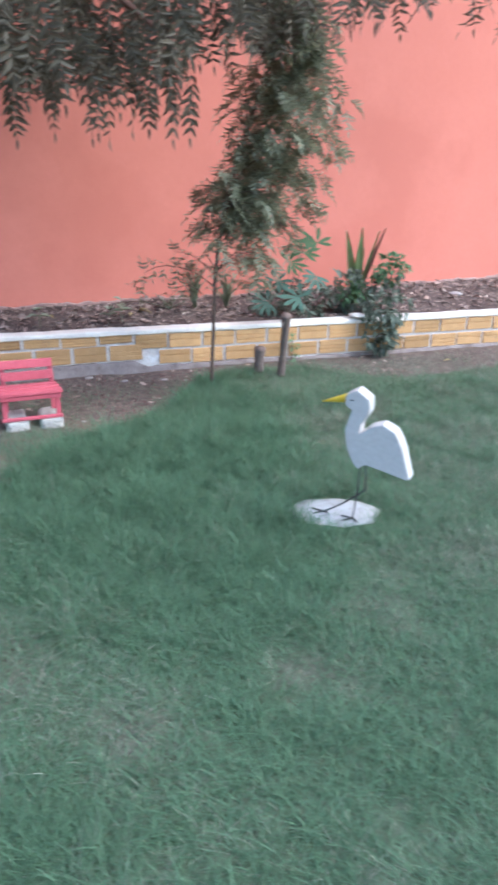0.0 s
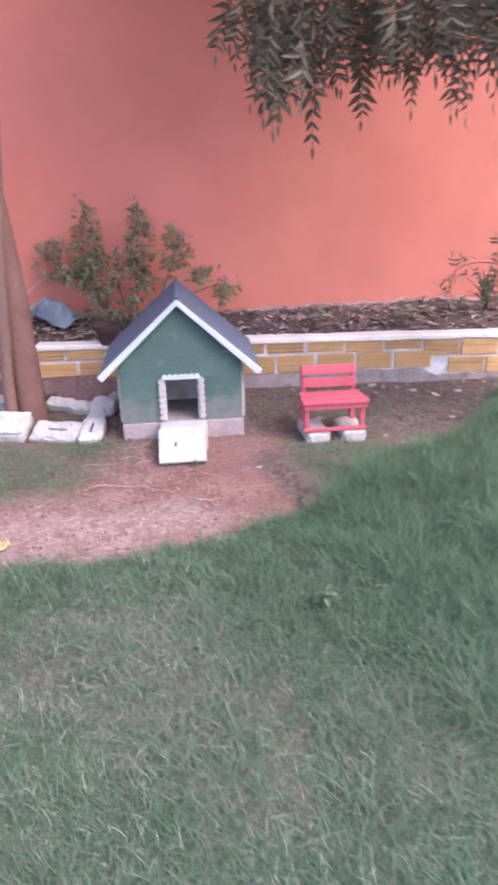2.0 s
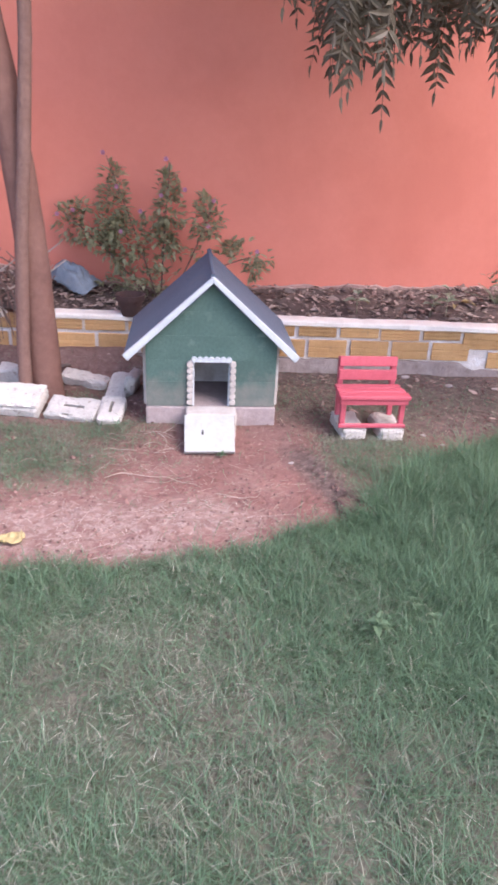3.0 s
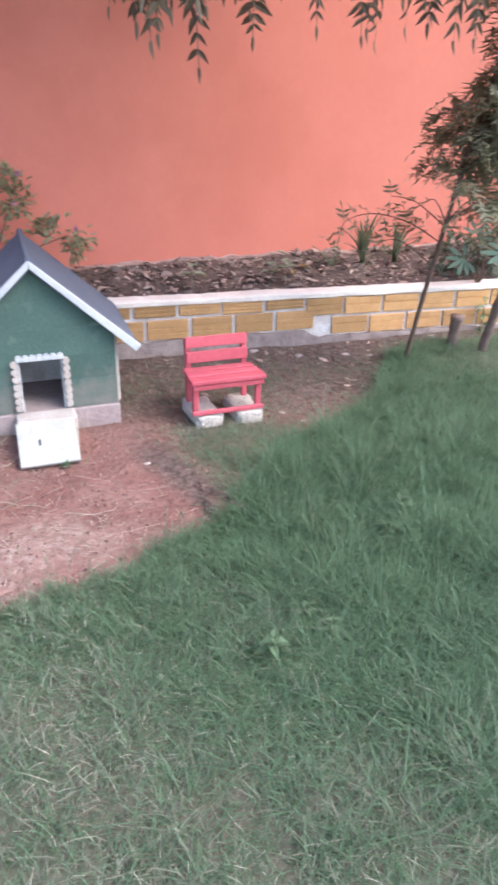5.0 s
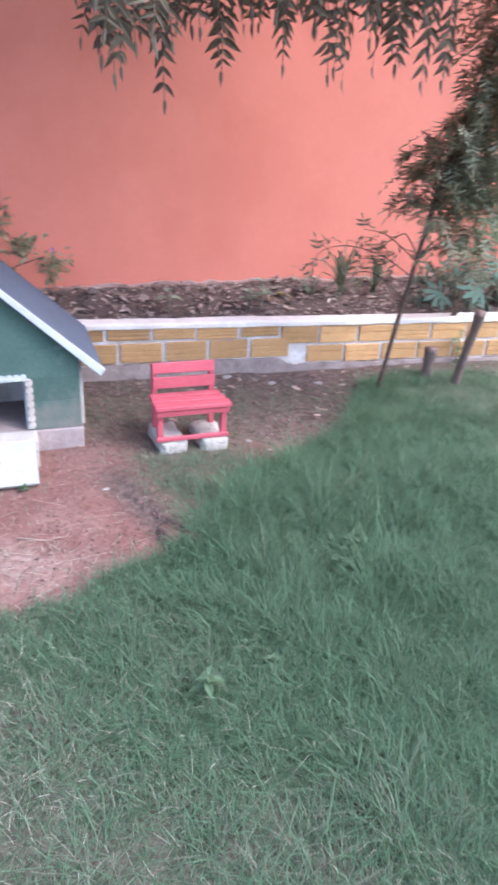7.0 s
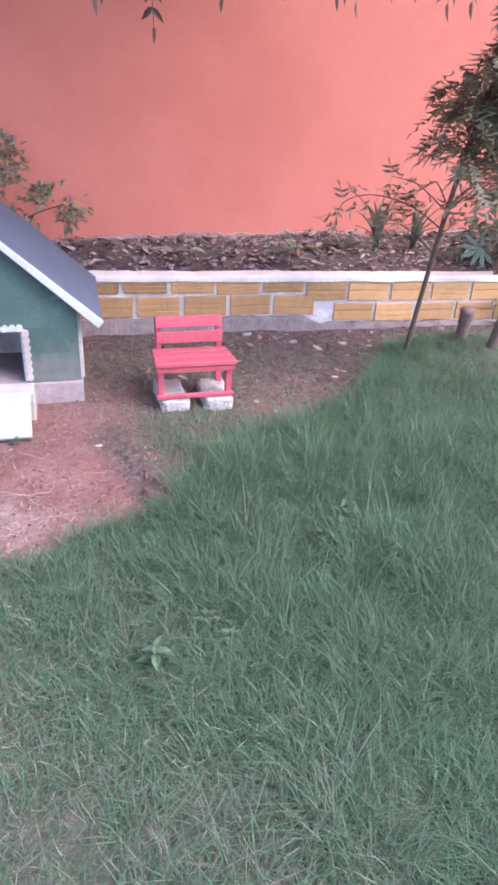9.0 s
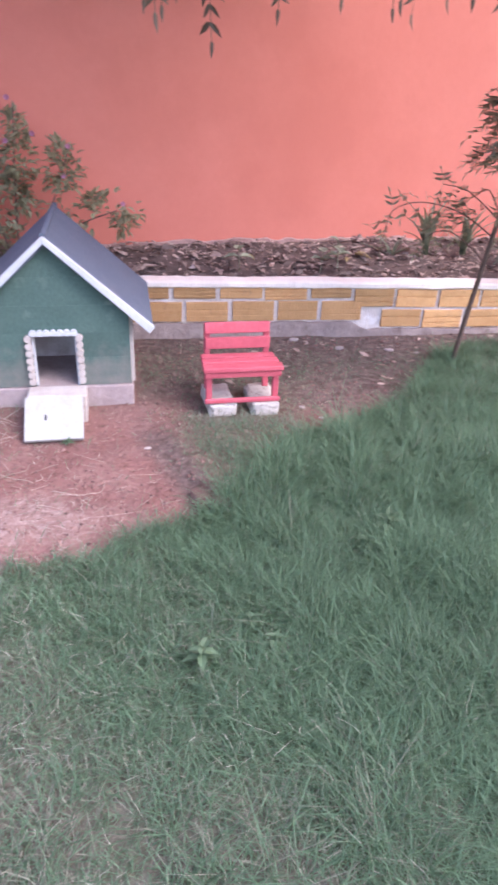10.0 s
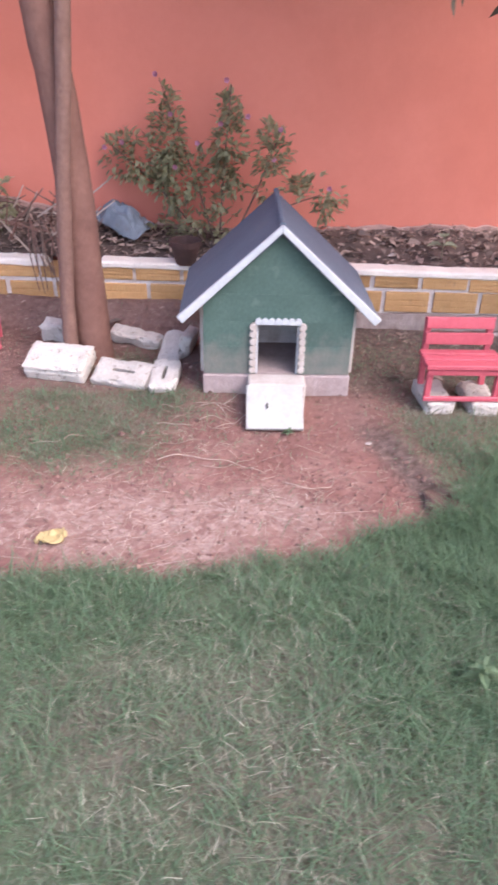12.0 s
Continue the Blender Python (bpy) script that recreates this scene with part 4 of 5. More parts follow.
leafy("low_plant", pose(2.05, 5.30, 0.28), "low grey-green foliage behind the white cap", [((-0.28, -0.05, 0.12), (0.36, 0.16, 0.15), 0.7), ((0.2, -0.05, 0.16), (0.22, 0.16, 0.17), 0.5)], 900, 0.07, M_BUSH, [[(0, 0, -0.05), (-0.1, 0, 0.2)]], M_TWIG, 0.45)
leafy("small_creeper", pose(1.64, 4.93, 0.0), "tiny light green weed against the bricks", [((0, 0, 0.10), (0.06, 0.03, 0.12), 1.0)], 80, 0.032, M_LIGHTLEAF, [[(0, 0, -0.02), (0.0, 0, 0.16)]], M_TWIG, 0.6)


# ---- broad-leaved seedling with hand-shaped leaves ----
def lobed_plant():
    s = thing("lobed_leaf_plant", pose(1.62, 5.02, 0.29), "young plant with blue-green deeply lobed leaves", "plant")
    for n_, (x, y, z, size, turn) in enumerate(((-0.13, -0.10, 0.32, 0.10, 0.4), (0.08, -0.08, 0.52, 0.12, 1.2), (0.20, -0.05, 0.58, 0.12, 2.0), (-0.05, -0.14, 0.46, 0.11, 0.0), (0.02, -0.2, 0.22, 0.13, 2.7), (-0.20, -0.12, 0.18, 0.11, 3.3), (0.16, -0.16, 0.36, 0.11, 4.0), (0.05, -0.12, 0.62, 0.09, 5.0))):
        bm = bmesh.new()
        o = Vector((x, y, z))
        tube(bm, curve([(0, 0, -0.05), (x * 0.4, y * 0.4, z * 0.6), o], 4), [0.005 - 0.0004 * i for i in range(9)], 5)
        part("stalk", bm, M_TWIG, s)
        bm = bmesh.new()
        for j in range(7):
            a = turn + (j - 3) * 0.62
            d = Vector((math.cos(a), math.sin(a) * 0.55 - 0.2, math.sin(a) * 0.6 - 0.2)).normalized()
            side = d.cross(Vector((0, -0.8, 0.7))).normalized()
            w = size * 0.27
            ln = size * (1.4 - 0.13 * abs(j - 3))
            q = [bm.verts.new(v) for v in (o, o + d * ln * 0.35 + side * w * 0.36, o + d * ln * 0.68 + side * w / 2, o + d * ln, o + d * ln * 0.68 - side * w / 2, o + d * ln * 0.35 - side * w * 0.36)]
            bm.faces.new(q)
        bmesh.ops.solidify(bm, geom=bm.faces[:], thickness=0.0012)
        part("leaf", bm, M_LIGHTLEAF if n_ in (1, 2, 3, 7) else M_PALM, s)


lobed_plant()


# ---- strap-leaved clump ----
def strap_clump(m, label, count, height):
    s = thing("strap_leaf_clump", m, label, "plant", "strap-leaved clumps")
    for n_ in range(count):
        a = R.uniform(0, 6.28)
        lean, h, w = R.uniform(0.03, 0.17), height * R.uniform(0.45, 1.1), R.uniform(0.014, 0.036)
        bm = bmesh.new()
        rows = []
        sd = Vector((-math.sin(a), math.cos(a), 0))
        for i in range(7):
            t = i / 6
            c = Vector((math.cos(a) * lean * t * (0.4 + t), math.sin(a) * lean * t * (0.4 + t), h * (t - 0.32 * t * t) * 1.2))
            ww = w / 2 * (1 - t**2.2) + 0.001
            rows.append([bm.verts.new(c + o) for o in (-sd * ww, Vector((0, 0, -0.004)), sd * ww)])
        for p, q in zip(rows, rows[1:]):
            for k in (0, 1):
                bm.faces.new((p[k], p[k + 1], q[k + 1], q[k]))
        bmesh.ops.solidify(bm, geom=bm.faces[:], thickness=0.002)
        part("leaf", bm, M_STRAP, s, smooth=True)


strap_clump(pose(1.00, 5.42, 0.345), "clump of pale green strap leaves on the bed", 20, 0.42)
strap_clump(pose(1.28, 5.50, 0.325), "clump of pale green strap leaves on the bed", 18, 0.30)
strap_clump(pose(0.80, 5.46, 0.31), "clump of pale green strap leaves on the bed", 8, 0.15)


# ---- tall broad-leaved plant beyond the tree ----
def broad_leaf_plant():
    s = thing("broad_leaf_plant", pose(-2.95, 5.05, 0.30), "tall plant with broad green banana-like leaves", "plant")
    bm = bmesh.new()
    tube(bm, curve([(0, 0, -0.05), (0.01, 0, 0.5), (0.03, -0.02, 1.0)], 4), [0.05 - 0.003 * i for i in range(9)], 9)
    part("stalk", bm, M_WEED, s, smooth=True)
    for tip, w in (((0.49, -0.08, 0.90), 0.30), ((-0.5, 0.1, 1.3), 0.2), ((0.1, -0.55, 1.35), 0.19), ((-0.1, 0.2, 1.7), 0.18)):
        bm = bmesh.new()
        knee = (tip[0] * 0.45, tip[1] * 0.45, max(1.28, tip[2] + 0.12)) if tip[2] > 0.95 else (tip[0] * 0.82, tip[1] * 0.7, 1.42)
        mid = curve([(0.03, -0.02, 0.98), knee, tip], 6)
        rows = []
        for i, p in enumerate(mid):
            t = i / (len(mid) - 1)
            d = (mid[min(i + 1, len(mid) - 1)] - mid[max(i - 1, 0)]).normalized()
            sd = d.cross(Vector((0, 0.2, 1))).normalized()
            ww = w * (0.12 + 0.9 * math.sin(math.pi * min(t * 0.9 + 0.08, 1)) ** 0.7) / 2
            rows.append([bm.verts.new(p + o) for o in (-sd * ww - Vector((0, 0, ww * 0.9)), Vector((0, 0, 0)), sd * ww - Vector((0, 0, ww * 0.9)))])
        for p, q in zip(rows, rows[1:]):
            for k in (0, 1):
                bm.faces.new((p[k], p[k + 1], q[k + 1], q[k]))
        bmesh.ops.solidify(bm, geom=bm.faces[:], thickness=0.002)
        part("leaf", bm, M_WEED, s, smooth=True)


broad_leaf_plant()


# ---- blue sheet and pot on the bed ----
def tarp():
    bm = bmesh.new()
    bmesh.ops.create_grid(bm, x_segments=44, y_segments=30, size=1)
    for v in bm.verts:
        x, y = v.co.x, v.co.y
        bulge = max(0.0, 1 - (abs(x) ** 2.4 + abs(y) ** 2.4))
        v.co = Vector((x * 0.145, y * 0.10, 0.075 * bulge**0.8 * (1 - 0.5 * x) + 0.035 * noise.noise(Vector((x * 1.8, y * 2.5, 3.0))) * (0.3 + bulge) + 0.016 * noise.noise(Vector((x * 5 + y * 3, y * 3, 1.0))) + 0.007 * noise.noise(Vector((x * 13, y * 9, 4.0)))))
    bmesh.ops.solidify(bm, geom=bm.faces[:], thickness=0.004)
    ob = part("plastic_sheet", bm, M_TARP, smooth=True)
    ob.matrix_basis = pose(-1.955, 5.33, 0.435, 16, 20, -24)
    tagged(ob, "crumpled blue plastic sheet lying on the leaf litter", "plastic sheet")


tarp()


def pot():
    p = thing("plant_pot", pose(-1.568, 5.005, 0.299), "dark brown clay pot on the white cap", "plant pot")
    bm = bmesh.new()
    rings = []
    for r, z in ((0.052, 0.0), (0.078, 0.095), (0.086, 0.096), (0.088, 0.125), (0.078, 0.125), (0.070, 0.08)):
        rings.append([bm.verts.new((r * math.cos(k * math.pi / 10), r * math.sin(k * math.pi / 10), z)) for k in range(20)])
    for a, b in zip(rings, rings[1:]):
        for k in range(20):
            bm.faces.new((a[k], a[(k + 1) % 20], b[(k + 1) % 20], b[k]))
    bm.faces.new(rings[0][::-1])
    part("body", bm, M_POT, p)
    bm = bmesh.new()
    bmesh.ops.create_circle(bm, cap_ends=True, segments=20, radius=0.071, matrix=Matrix.Translation((0, 0, 0.088)))
    part("soil", bm, M_SOIL, p)


pot()


# ---- white bird statue on a round white stone ----
def statue():
    bm = bmesh.new()
    out = [(-0.058, 0.545), (-0.056, 0.583), (-0.012, 0.607), (0.040, 0.575), (0.044, 0.520), (0.014, 0.465), (0.012, 0.425), (0.052, 0.462), (0.104, 0.482), (0.158, 0.456), (0.193, 0.394), (0.232, 0.270), (0.218, 0.266), (0.130, 0.283), (0.048, 0.296), (0.016, 0.272), (-0.010, 0.298), (-0.040, 0.366), (-0.050, 0.433), (-0.036, 0.490), (-0.026, 0.522), (-0.046, 0.530)]
    ring = []
    loop = [Vector((a, 0, b)) for a, b in out]
    for i in range(len(loop)):
        a, b, c, d = loop[i - 1], loop[i], loop[(i + 1) % len(loop)], loop[(i + 2) % len(loop)]
        sharp = i in (10, 11, 12)
        for k in range(3):
            t = k / 3
            ring.append(b.lerp(c, t) if sharp else (0.5 * (2 * b + (c - a) * t + (2 * a - 5 * b + 4 * c - d) * t * t + (3 * b - a - 3 * c + d) * t**3)).lerp(b.lerp(c, t), 0.7))
    h = 0.036
    lo = [bm.verts.new(v + Vector((0, -h, 0))) for v in ring]
    hi = [bm.verts.new(v + Vector((0, h, 0))) for v in ring]
    faces = [bm.faces.new(lo), bm.faces.new(hi[::-1])]
    for k in range(len(ring)):
        q = (k + 1) % len(ring)
        bm.faces.new((lo[q], lo[k], hi[k], hi[q]))
    bmesh.ops.recalc_face_normals(bm, faces=bm.faces[:])
    bmesh.ops.bevel(bm, geom=list({e for f in faces for e in f.edges}), offset=0.003, segments=2, affect="EDGES")
    done = set(bm.faces)
    # beak
    bmesh.ops.create_cone(bm, cap_ends=True, segments=10, radius1=0.020, radius2=0.002, depth=0.118, matrix=Matrix.Translation((-0.112, 0, 0.543)) @ Matrix.Rotation(radians(-107), 4, "Y"))
    for f in set(bm.faces) - done:
        f.material_index = 1
    done = set(bm.faces)
    # eye, legs and feet of bent rod
    bmesh.ops.create_uvsphere(bm, u_segments=10, v_segments=6, radius=0.006, matrix=Matrix.Translation((-0.030, -0.036, 0.565)) @ Matrix.Diagonal((1.4, 0.5, 0.6, 1)))
    for q in ([(0.018, 0, 0.30), (0.014, 0, 0.16), (0.002, 0.0, 0.018)], [(0.036, 0, 0.30), (0.045, 0.004, 0.20), (0.036, 0.004, 0.155), (-0.06, 0.0, 0.07), (-0.135, -0.004, 0.018)], [(0.03, -0.02, 0.017), (0.002, 0, 0.02), (-0.05, 0.005, 0.016)], [(0.002, 0, 0.02), (-0.03, -0.03, 0.016)], [(-0.11, 0, 0.02), (-0.135, 0, 0.02), (-0.19, 0.01, 0.016)], [(-0.135, 0, 0.02), (-0.165, -0.035, 0.016)]):
        tube(bm, curve(q, 3), [0.0038] * (3 * (len(q) - 1) + 1), 6)
    for f in set(bm.faces) - done:
        f.material_index = 2
    ob = part("bird_statue", bm, [M_STATUE, M_BEAK, M_IRON])
    ob.matrix_basis = pose(0.965, 2.506, -0.002, 0, 0, -45)
    tagged(ob, "white painted cut-out bird statue with yellow beak and rod legs", "statue")
    bm = bmesh.new()
    rings = []
    for r, z in ((1.02, -0.05), (1.0, 0.008), (0.94, 0.02), (0.6, 0.026), (0.25, 0.027)):
        rings.append([bm.verts.new((0.206 * r * math.cos(a) * (1 + 0.10 * noise.noise(Vector((math.cos(a) * 1.6, math.sin(a) * 1.6, 2)))), 0.132 * r * math.sin(a) * (1 + 0.12 * noise.noise(Vector((math.cos(a) * 1.9, math.sin(a) * 1.9, 7)))), z + 0.004 * noise.noise(Vector((math.cos(a) * r * 3, math.sin(a) * r * 3, z))))) for a in [k * math.pi / 18 for k in range(36)]])
    for a, b in zip(rings, rings[1:]):
        for k in range(36):
            bm.faces.new((a[k], a[(k + 1) % 36], b[(k + 1) % 36], b[k]))
    bm.faces.new(rings[-1])
    ob = part("round_base", bm, M_BASE, smooth=True)
    ob.matrix_basis = pose(0.928, 2.602, -0.013, 0, 0, -20)
    tagged(ob, "flat round whitewashed stone sunk in the lawn", "stone base")


statue()


# ---- loose small things ----
def stone(x, y, s, label, material=M_STONE, name="stone", z=None):
    bm = bmesh.new()
    bmesh.ops.create_icosphere(bm, subdivisions=2, radius=1)
    seed = R.uniform(0, 90)
    for v in bm.verts:
        v.co = v.co * (1 + 0.35 * noise.noise(v.co * 1.3 + Vector((seed, 0, 0))))
        v.co = Vector((v.co.x * s, v.co.y * s * 0.7, v.co.z * s * 0.25))
    ob = part(name, bm, material)
    ob.matrix_basis = pose(x, y, (ground_z(x, y) if z is None else z) + s * 0.15, 0, 0, R.uniform(0, 180))
    tagged(ob, label, "stone", "loose stones")


for x, y, s in ((0.33, 4.76, 0.03), (0.60, 4.72, 0.026), (0.1, 4.9, 0.03), (0.75, 4.7, 0.018), (-0.71, 3.73, 0.014), (-0.43, 3.42, 0.016), (-0.02, 4.05, 0.018), (0.05, 3.95, 0.014)):
    stone(x, y, s, "small pale stone on the bare earth")
stone(-0.51, 3.335, 0.075, "flat clod of dark reddish earth at the lawn edge", M_CLOD, "earth_clod")
stone(-0.455, 3.285, 0.045, "flat clod of dark reddish earth at the lawn edge", M_CLOD, "earth_clod")
stone(3.44, 5.50, 0.062, "pale stone on the leaf litter", z=0.33)
stone(2.20, 4.975, 0.075, "broken white lump lying on the cap", M_CAP, "mortar_lump", 0.304)


def fallen_leaf(x, y, z, s, label, crumpled=False):
    bm = bmesh.new()
    if crumpled:
        bmesh.ops.create_grid(bm, x_segments=18, y_segments=12, size=1)
        for v in bm.verts:
            px, py = v.co.x, v.co.y
            edge = 1 - 0.28 * noise.noise(Vector((px * 1.7, py * 1.7, 9.0))) - 0.3 * abs(px * py)
            fold = abs(noise.noise(Vector((px * 1.6 + py, py * 2.3, 4.0))))
            v.co = Vector((px * s * 0.62 * edge, py * s * 0.42 * edge, 0.010 + 0.028 * fold + 0.012 * noise.noise(Vector((px * 5, py * 5, 2.0)))))
    else:
        V, F = [], []
        a = R.uniform(0, 6.28)
        d = Vector((math.cos(a), math.sin(a), 0.1)).normalized()
        leaflet(V, F, Vector((0, 0, 0.006)), d, d.cross(Vector((0, 0, 1))).normalized(), s, s * 0.5, 0.3)
        vs = [bm.verts.new(v) for v in V]
        for f in F:
            bm.faces.new([vs[i] for i in f])
    bmesh.ops.solidify(bm, geom=bm.faces[:], thickness=0.0015)
    ob = part("fallen_leaf", bm, M_YLEAF, smooth=crumpled)
    ob.matrix_basis = pose(x, y, z, 0, 0, 20 if crumpled else 0)
    tagged(ob, label, "leaf", "yellow fallen leaves")


fallen_leaf(-1.775, 3.075, -0.008, 0.085, "crumpled pale yellow fallen leaf on the bare clay", True)
fallen_leaf(0.55, 5.43, 0.335, 0.12, "yellow fallen leaf on the dark litter")
fallen_leaf(0.50, 5.36, 0.33, 0.08, "yellow fallen leaf on the dark litter")
fallen_leaf(2.85, 4.61, 0.0, 0.06, "yellow fallen leaf on the bare earth")
fallen_leaf(-0.12, 5.38, 0.335, 0.08, "yellow fallen leaf on the dark litter")


def weed(x, y, s, count, label, broad=0.55, material=M_WEED):
    """Pairs of oval leaves up one short stem, the topmost smallest and most upright."""
    w = thing("weed", pose(x, y, bed_z(x, y) if y > 5 else ground_z(x, y)), label, "weed", "broad-leaved weeds in the lawn" if y < 4 else "round-leaved weeds on the bed")
    height = max(1.9 * s, 0.05) if s > 0.03 else 0.03
    lean = Vector((R.uniform(-0.2, 0.2), R.uniform(-0.2, 0.2), 1))
    for j in range(count):
        k = (j // 2 * 2 + 1) / count
        a = (j % 2) * math.pi + (j // 2) * 1.4 + R.uniform(-0.35, 0.35)
        V, F = [], []
        d = Vector((math.cos(a), math.sin(a), R.uniform(0.1, 0.4) + 0.9 * max(k - 0.6, 0))).normalized()
        leaflet(V, F, lean * height * (0.4 + 0.6 * min(k, 1)), d, d.cross(Vector((0, 0, 1))).normalized(), s * R.uniform(0.8, 1.2) * (1.15 - 0.4 * k), s * broad * (1.1 - 0.3 * k), 0.2)
        mesh_of("leaf", V, F, material, w)
    bm = bmesh.new()
    tube(bm, [(0, 0, -0.02), tuple(lean * height)], [0.002, 0.0015], 5)
    part("stem", bm, material, w)


weed(-0.58, 2.57, 0.05, 8, "light green broad-leaved weed in the lawn")
weed(-0.44, 2.68, 0.035, 6, "light green broad-leaved weed in the lawn")
weed(-0.38, 2.60, 0.035, 6, "light green broad-leaved weed in the lawn")
weed(0.05, 3.05, 0.055, 9, "light green broad-leaved weed in the lawn")
weed(-0.02, 2.98, 0.045, 6, "light green broad-leaved weed in the lawn")
weed(-1.03, 3.78, 0.028, 8, "tiny green weed at the foot of the hatch")
weed(0.40, 5.22, 0.085, 5, "grey-green round-leaved weed on the bed", 0.95, M_STRAP)
weed(0.30, 5.24, 0.075, 4, "grey-green round-leaved weed on the bed", 0.95, M_STRAP)
weed(-0.18, 5.20, 0.08, 4, "grey-green round-leaved weed on the bed", 0.95, M_STRAP)


# ---- litter, straw and grass ----
def strips(name, base, heading, length, width, bend, rise, sway, material, label, category):
    """Thin bent blades, all in one mesh. Arrays, one row a blade."""
    n_ = len(base)
    sd = np.stack([-np.sin(heading), np.cos(heading), np.zeros(n_)], 1) * (width / 2)[:, None]
    fw = np.stack([np.cos(heading), np.sin(heading), np.zeros(n_)], 1)
    up = np.array([0, 0, 1.0])
    across = np.stack([-np.sin(heading), np.cos(heading), np.zeros(n_)], 1) * (length * sway)[:, None]
    rows = []
    for t, w in ((0.0, 0.85), (0.4, 1.0), (0.75, 0.75)):
        c = base + fw * (length * bend * (0.45 * t + 0.55 * t * t))[:, None] + up * (length * rise * (t - 0.30 * bend * t * t))[:, None] + across * t * t
        rows += [c - sd * w, c + sd * w]
    tip = base + fw * (length * bend)[:, None] + up * (length * rise * (1 - 0.30 * bend))[:, None] + across
    V = np.stack(rows + [tip], 1).reshape(-1, 3)
    me = bpy.data.meshes.new(name)
    me.vertices.add(7 * n_)
    me.vertices.foreach_set("co", V.astype(np.float32).ravel())
    k = np.arange(n_)[:, None] * 7
    loops = np.concatenate([k + [0, 1, 3, 2], k + [2, 3, 5, 4], k + [4, 5, 6]], 1).astype(np.int32)
    me.loops.add(11 * n_)
    me.loops.foreach_set("vertex_index", loops.ravel())
    me.polygons.add(3 * n_)
    start = (np.arange(n_)[:, None] * 11 + [0, 4, 8]).astype(np.int32)
    me.polygons.foreach_set("loop_start", start.ravel())
    me.update(calc_edges=True)
    me.validate()
    me.materials.append(material)
    return tagged(new(name, me), label, category, kind="stuff")


def lawn():
    n_ = 1060000
    xy = rng.uniform((-2.6, 0.75), (4.4, 4.95), (n_, 2))
    keep, lush, z, bald, dead = np.zeros(n_, bool), np.zeros(n_), np.zeros(n_), np.zeros(n_), np.zeros(n_)
    chance = rng.random(n_)
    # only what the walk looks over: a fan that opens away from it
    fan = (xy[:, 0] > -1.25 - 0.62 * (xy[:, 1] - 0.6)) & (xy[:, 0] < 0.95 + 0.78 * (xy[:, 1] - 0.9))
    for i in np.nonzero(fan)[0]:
        x, y = xy[i]
        b = bareness(x, y)
        u = math.exp(-((x - 0.1) / 0.85) ** 2) * min(max((y - 1.7) / 1.0, 0), 1)
        u = min(max(u + 0.45 * wobble(x, y, 1.9, 12.0), 0), 1)
        dens = (1 - b) * (0.62 + 0.38 * u) * (0.75 + 0.25 * min(y / 3, 1)) + b * tufts(x, y)
        if math.hypot((x - 0.928) / 0.20, (y - 2.602) / 0.15) < 0.95 + 0.08 * wobble(x, y, 16.0, 6.0):
            dens = 0
        if x > 1.4 and y > 4.2:
            dens *= 0.45
        dead[i] = dryness(x, y)
        dens *= 1 - 0.25 * dead[i]
        keep[i] = chance[i] < dens
        lush[i] = u * (1 - b)
        z[i], bald[i] = ground_z(x, y), b
    xy, lush, z, bald, dead = xy[keep], lush[keep], z[keep], bald[keep], dead[keep]
    m = len(xy)
    base = np.column_stack([xy, z - 0.004])
    # blades of one clump lean the same way and reach a like height
    swirl = np.array([wobble(x, y, 2.4, 41.0) + 0.6 * wobble(x, y, 7.0, 47.0) for x, y in xy])
    clump = np.array([wobble(x, y, 6.0, 51.0) + 0.5 * wobble(x, y, 15.0, 57.0) for x, y in xy])
    heading = 2 * np.pi * swirl + rng.normal(0, 2.2, m)
    length = np.clip(1.0 + 0.75 * clump, 0.5, 1.7) * rng.gamma(6, 1 / 6, m) * (0.052 + 0.056 * lush) * np.where(bald > 0.5, 0.7, 1.0)
    width = rng.uniform(0.0011, 0.0026, m)
    bend = np.clip(rng.normal(0.80, 0.24, m) - 0.05 * lush, 0.1, 1.08)
    patchy = np.array([wobble(x, y, 2.6, 21.0) + 0.5 * wobble(x, y, 8.0, 17.0) for x, y in xy])
    dry = rng.random(m) < 0.85 * np.clip(0.10 + 0.62 * patchy, 0.03, 0.55) * (1.25 - lush) + np.where(xy[:, 0] < -1.2, 0.4, 0.55) * bald + 0.12 * np.clip((-0.15 - xy[:, 0]) / 0.5, 0, 1) * np.clip((2.95 - xy[:, 1]) / 0.3, 0, 1) + 0.32 * np.clip((xy[:, 0] - 0.95) / 0.4, 0, 1) + 0.26 * dead + 0.15 * np.clip((-0.72 - xy[:, 0]) / 0.3, 0, 1) * np.clip((2.85 - xy[:, 1]) / 0.3, 0, 1)
    stray = rng.random(m) < 0.10
    length = np.where(dry, length * np.where(stray, 1.35, 0.8), length * np.where(stray, 1.2, 1.0))
    width = np.where(dry, width * 0.7, width)
    rise = np.clip(1.05 - 0.55 * bend, 0.25, 1)
    for sel, mat, nm, lab in ((~dry, M_GRASS, "grass", "uneven green lawn grass, long near the clay"), (dry, M_DRYGRASS, "dry_grass", "pale dry blades among the lawn grass")):
        strips(nm, base[sel], heading[sel], length[sel], width[sel], bend[sel], rise[sel], rng.normal(0, 0.22, int(sel.sum())), mat, lab, "grass")
    # dead blades, bleached and curled, on top of the drier turf
    n_ = 2300
    xy = np.column_stack([rng.normal(-0.95, 0.5, n_), rng.uniform(1.5, 2.95, n_)])
    xy = xy[[bareness(x, y) < 0.3 and wobble(x, y, 4.0, 61.0) + 0.6 > chance[i] and x > -2.6 for i, (x, y) in enumerate(xy)]]
    m = len(xy)
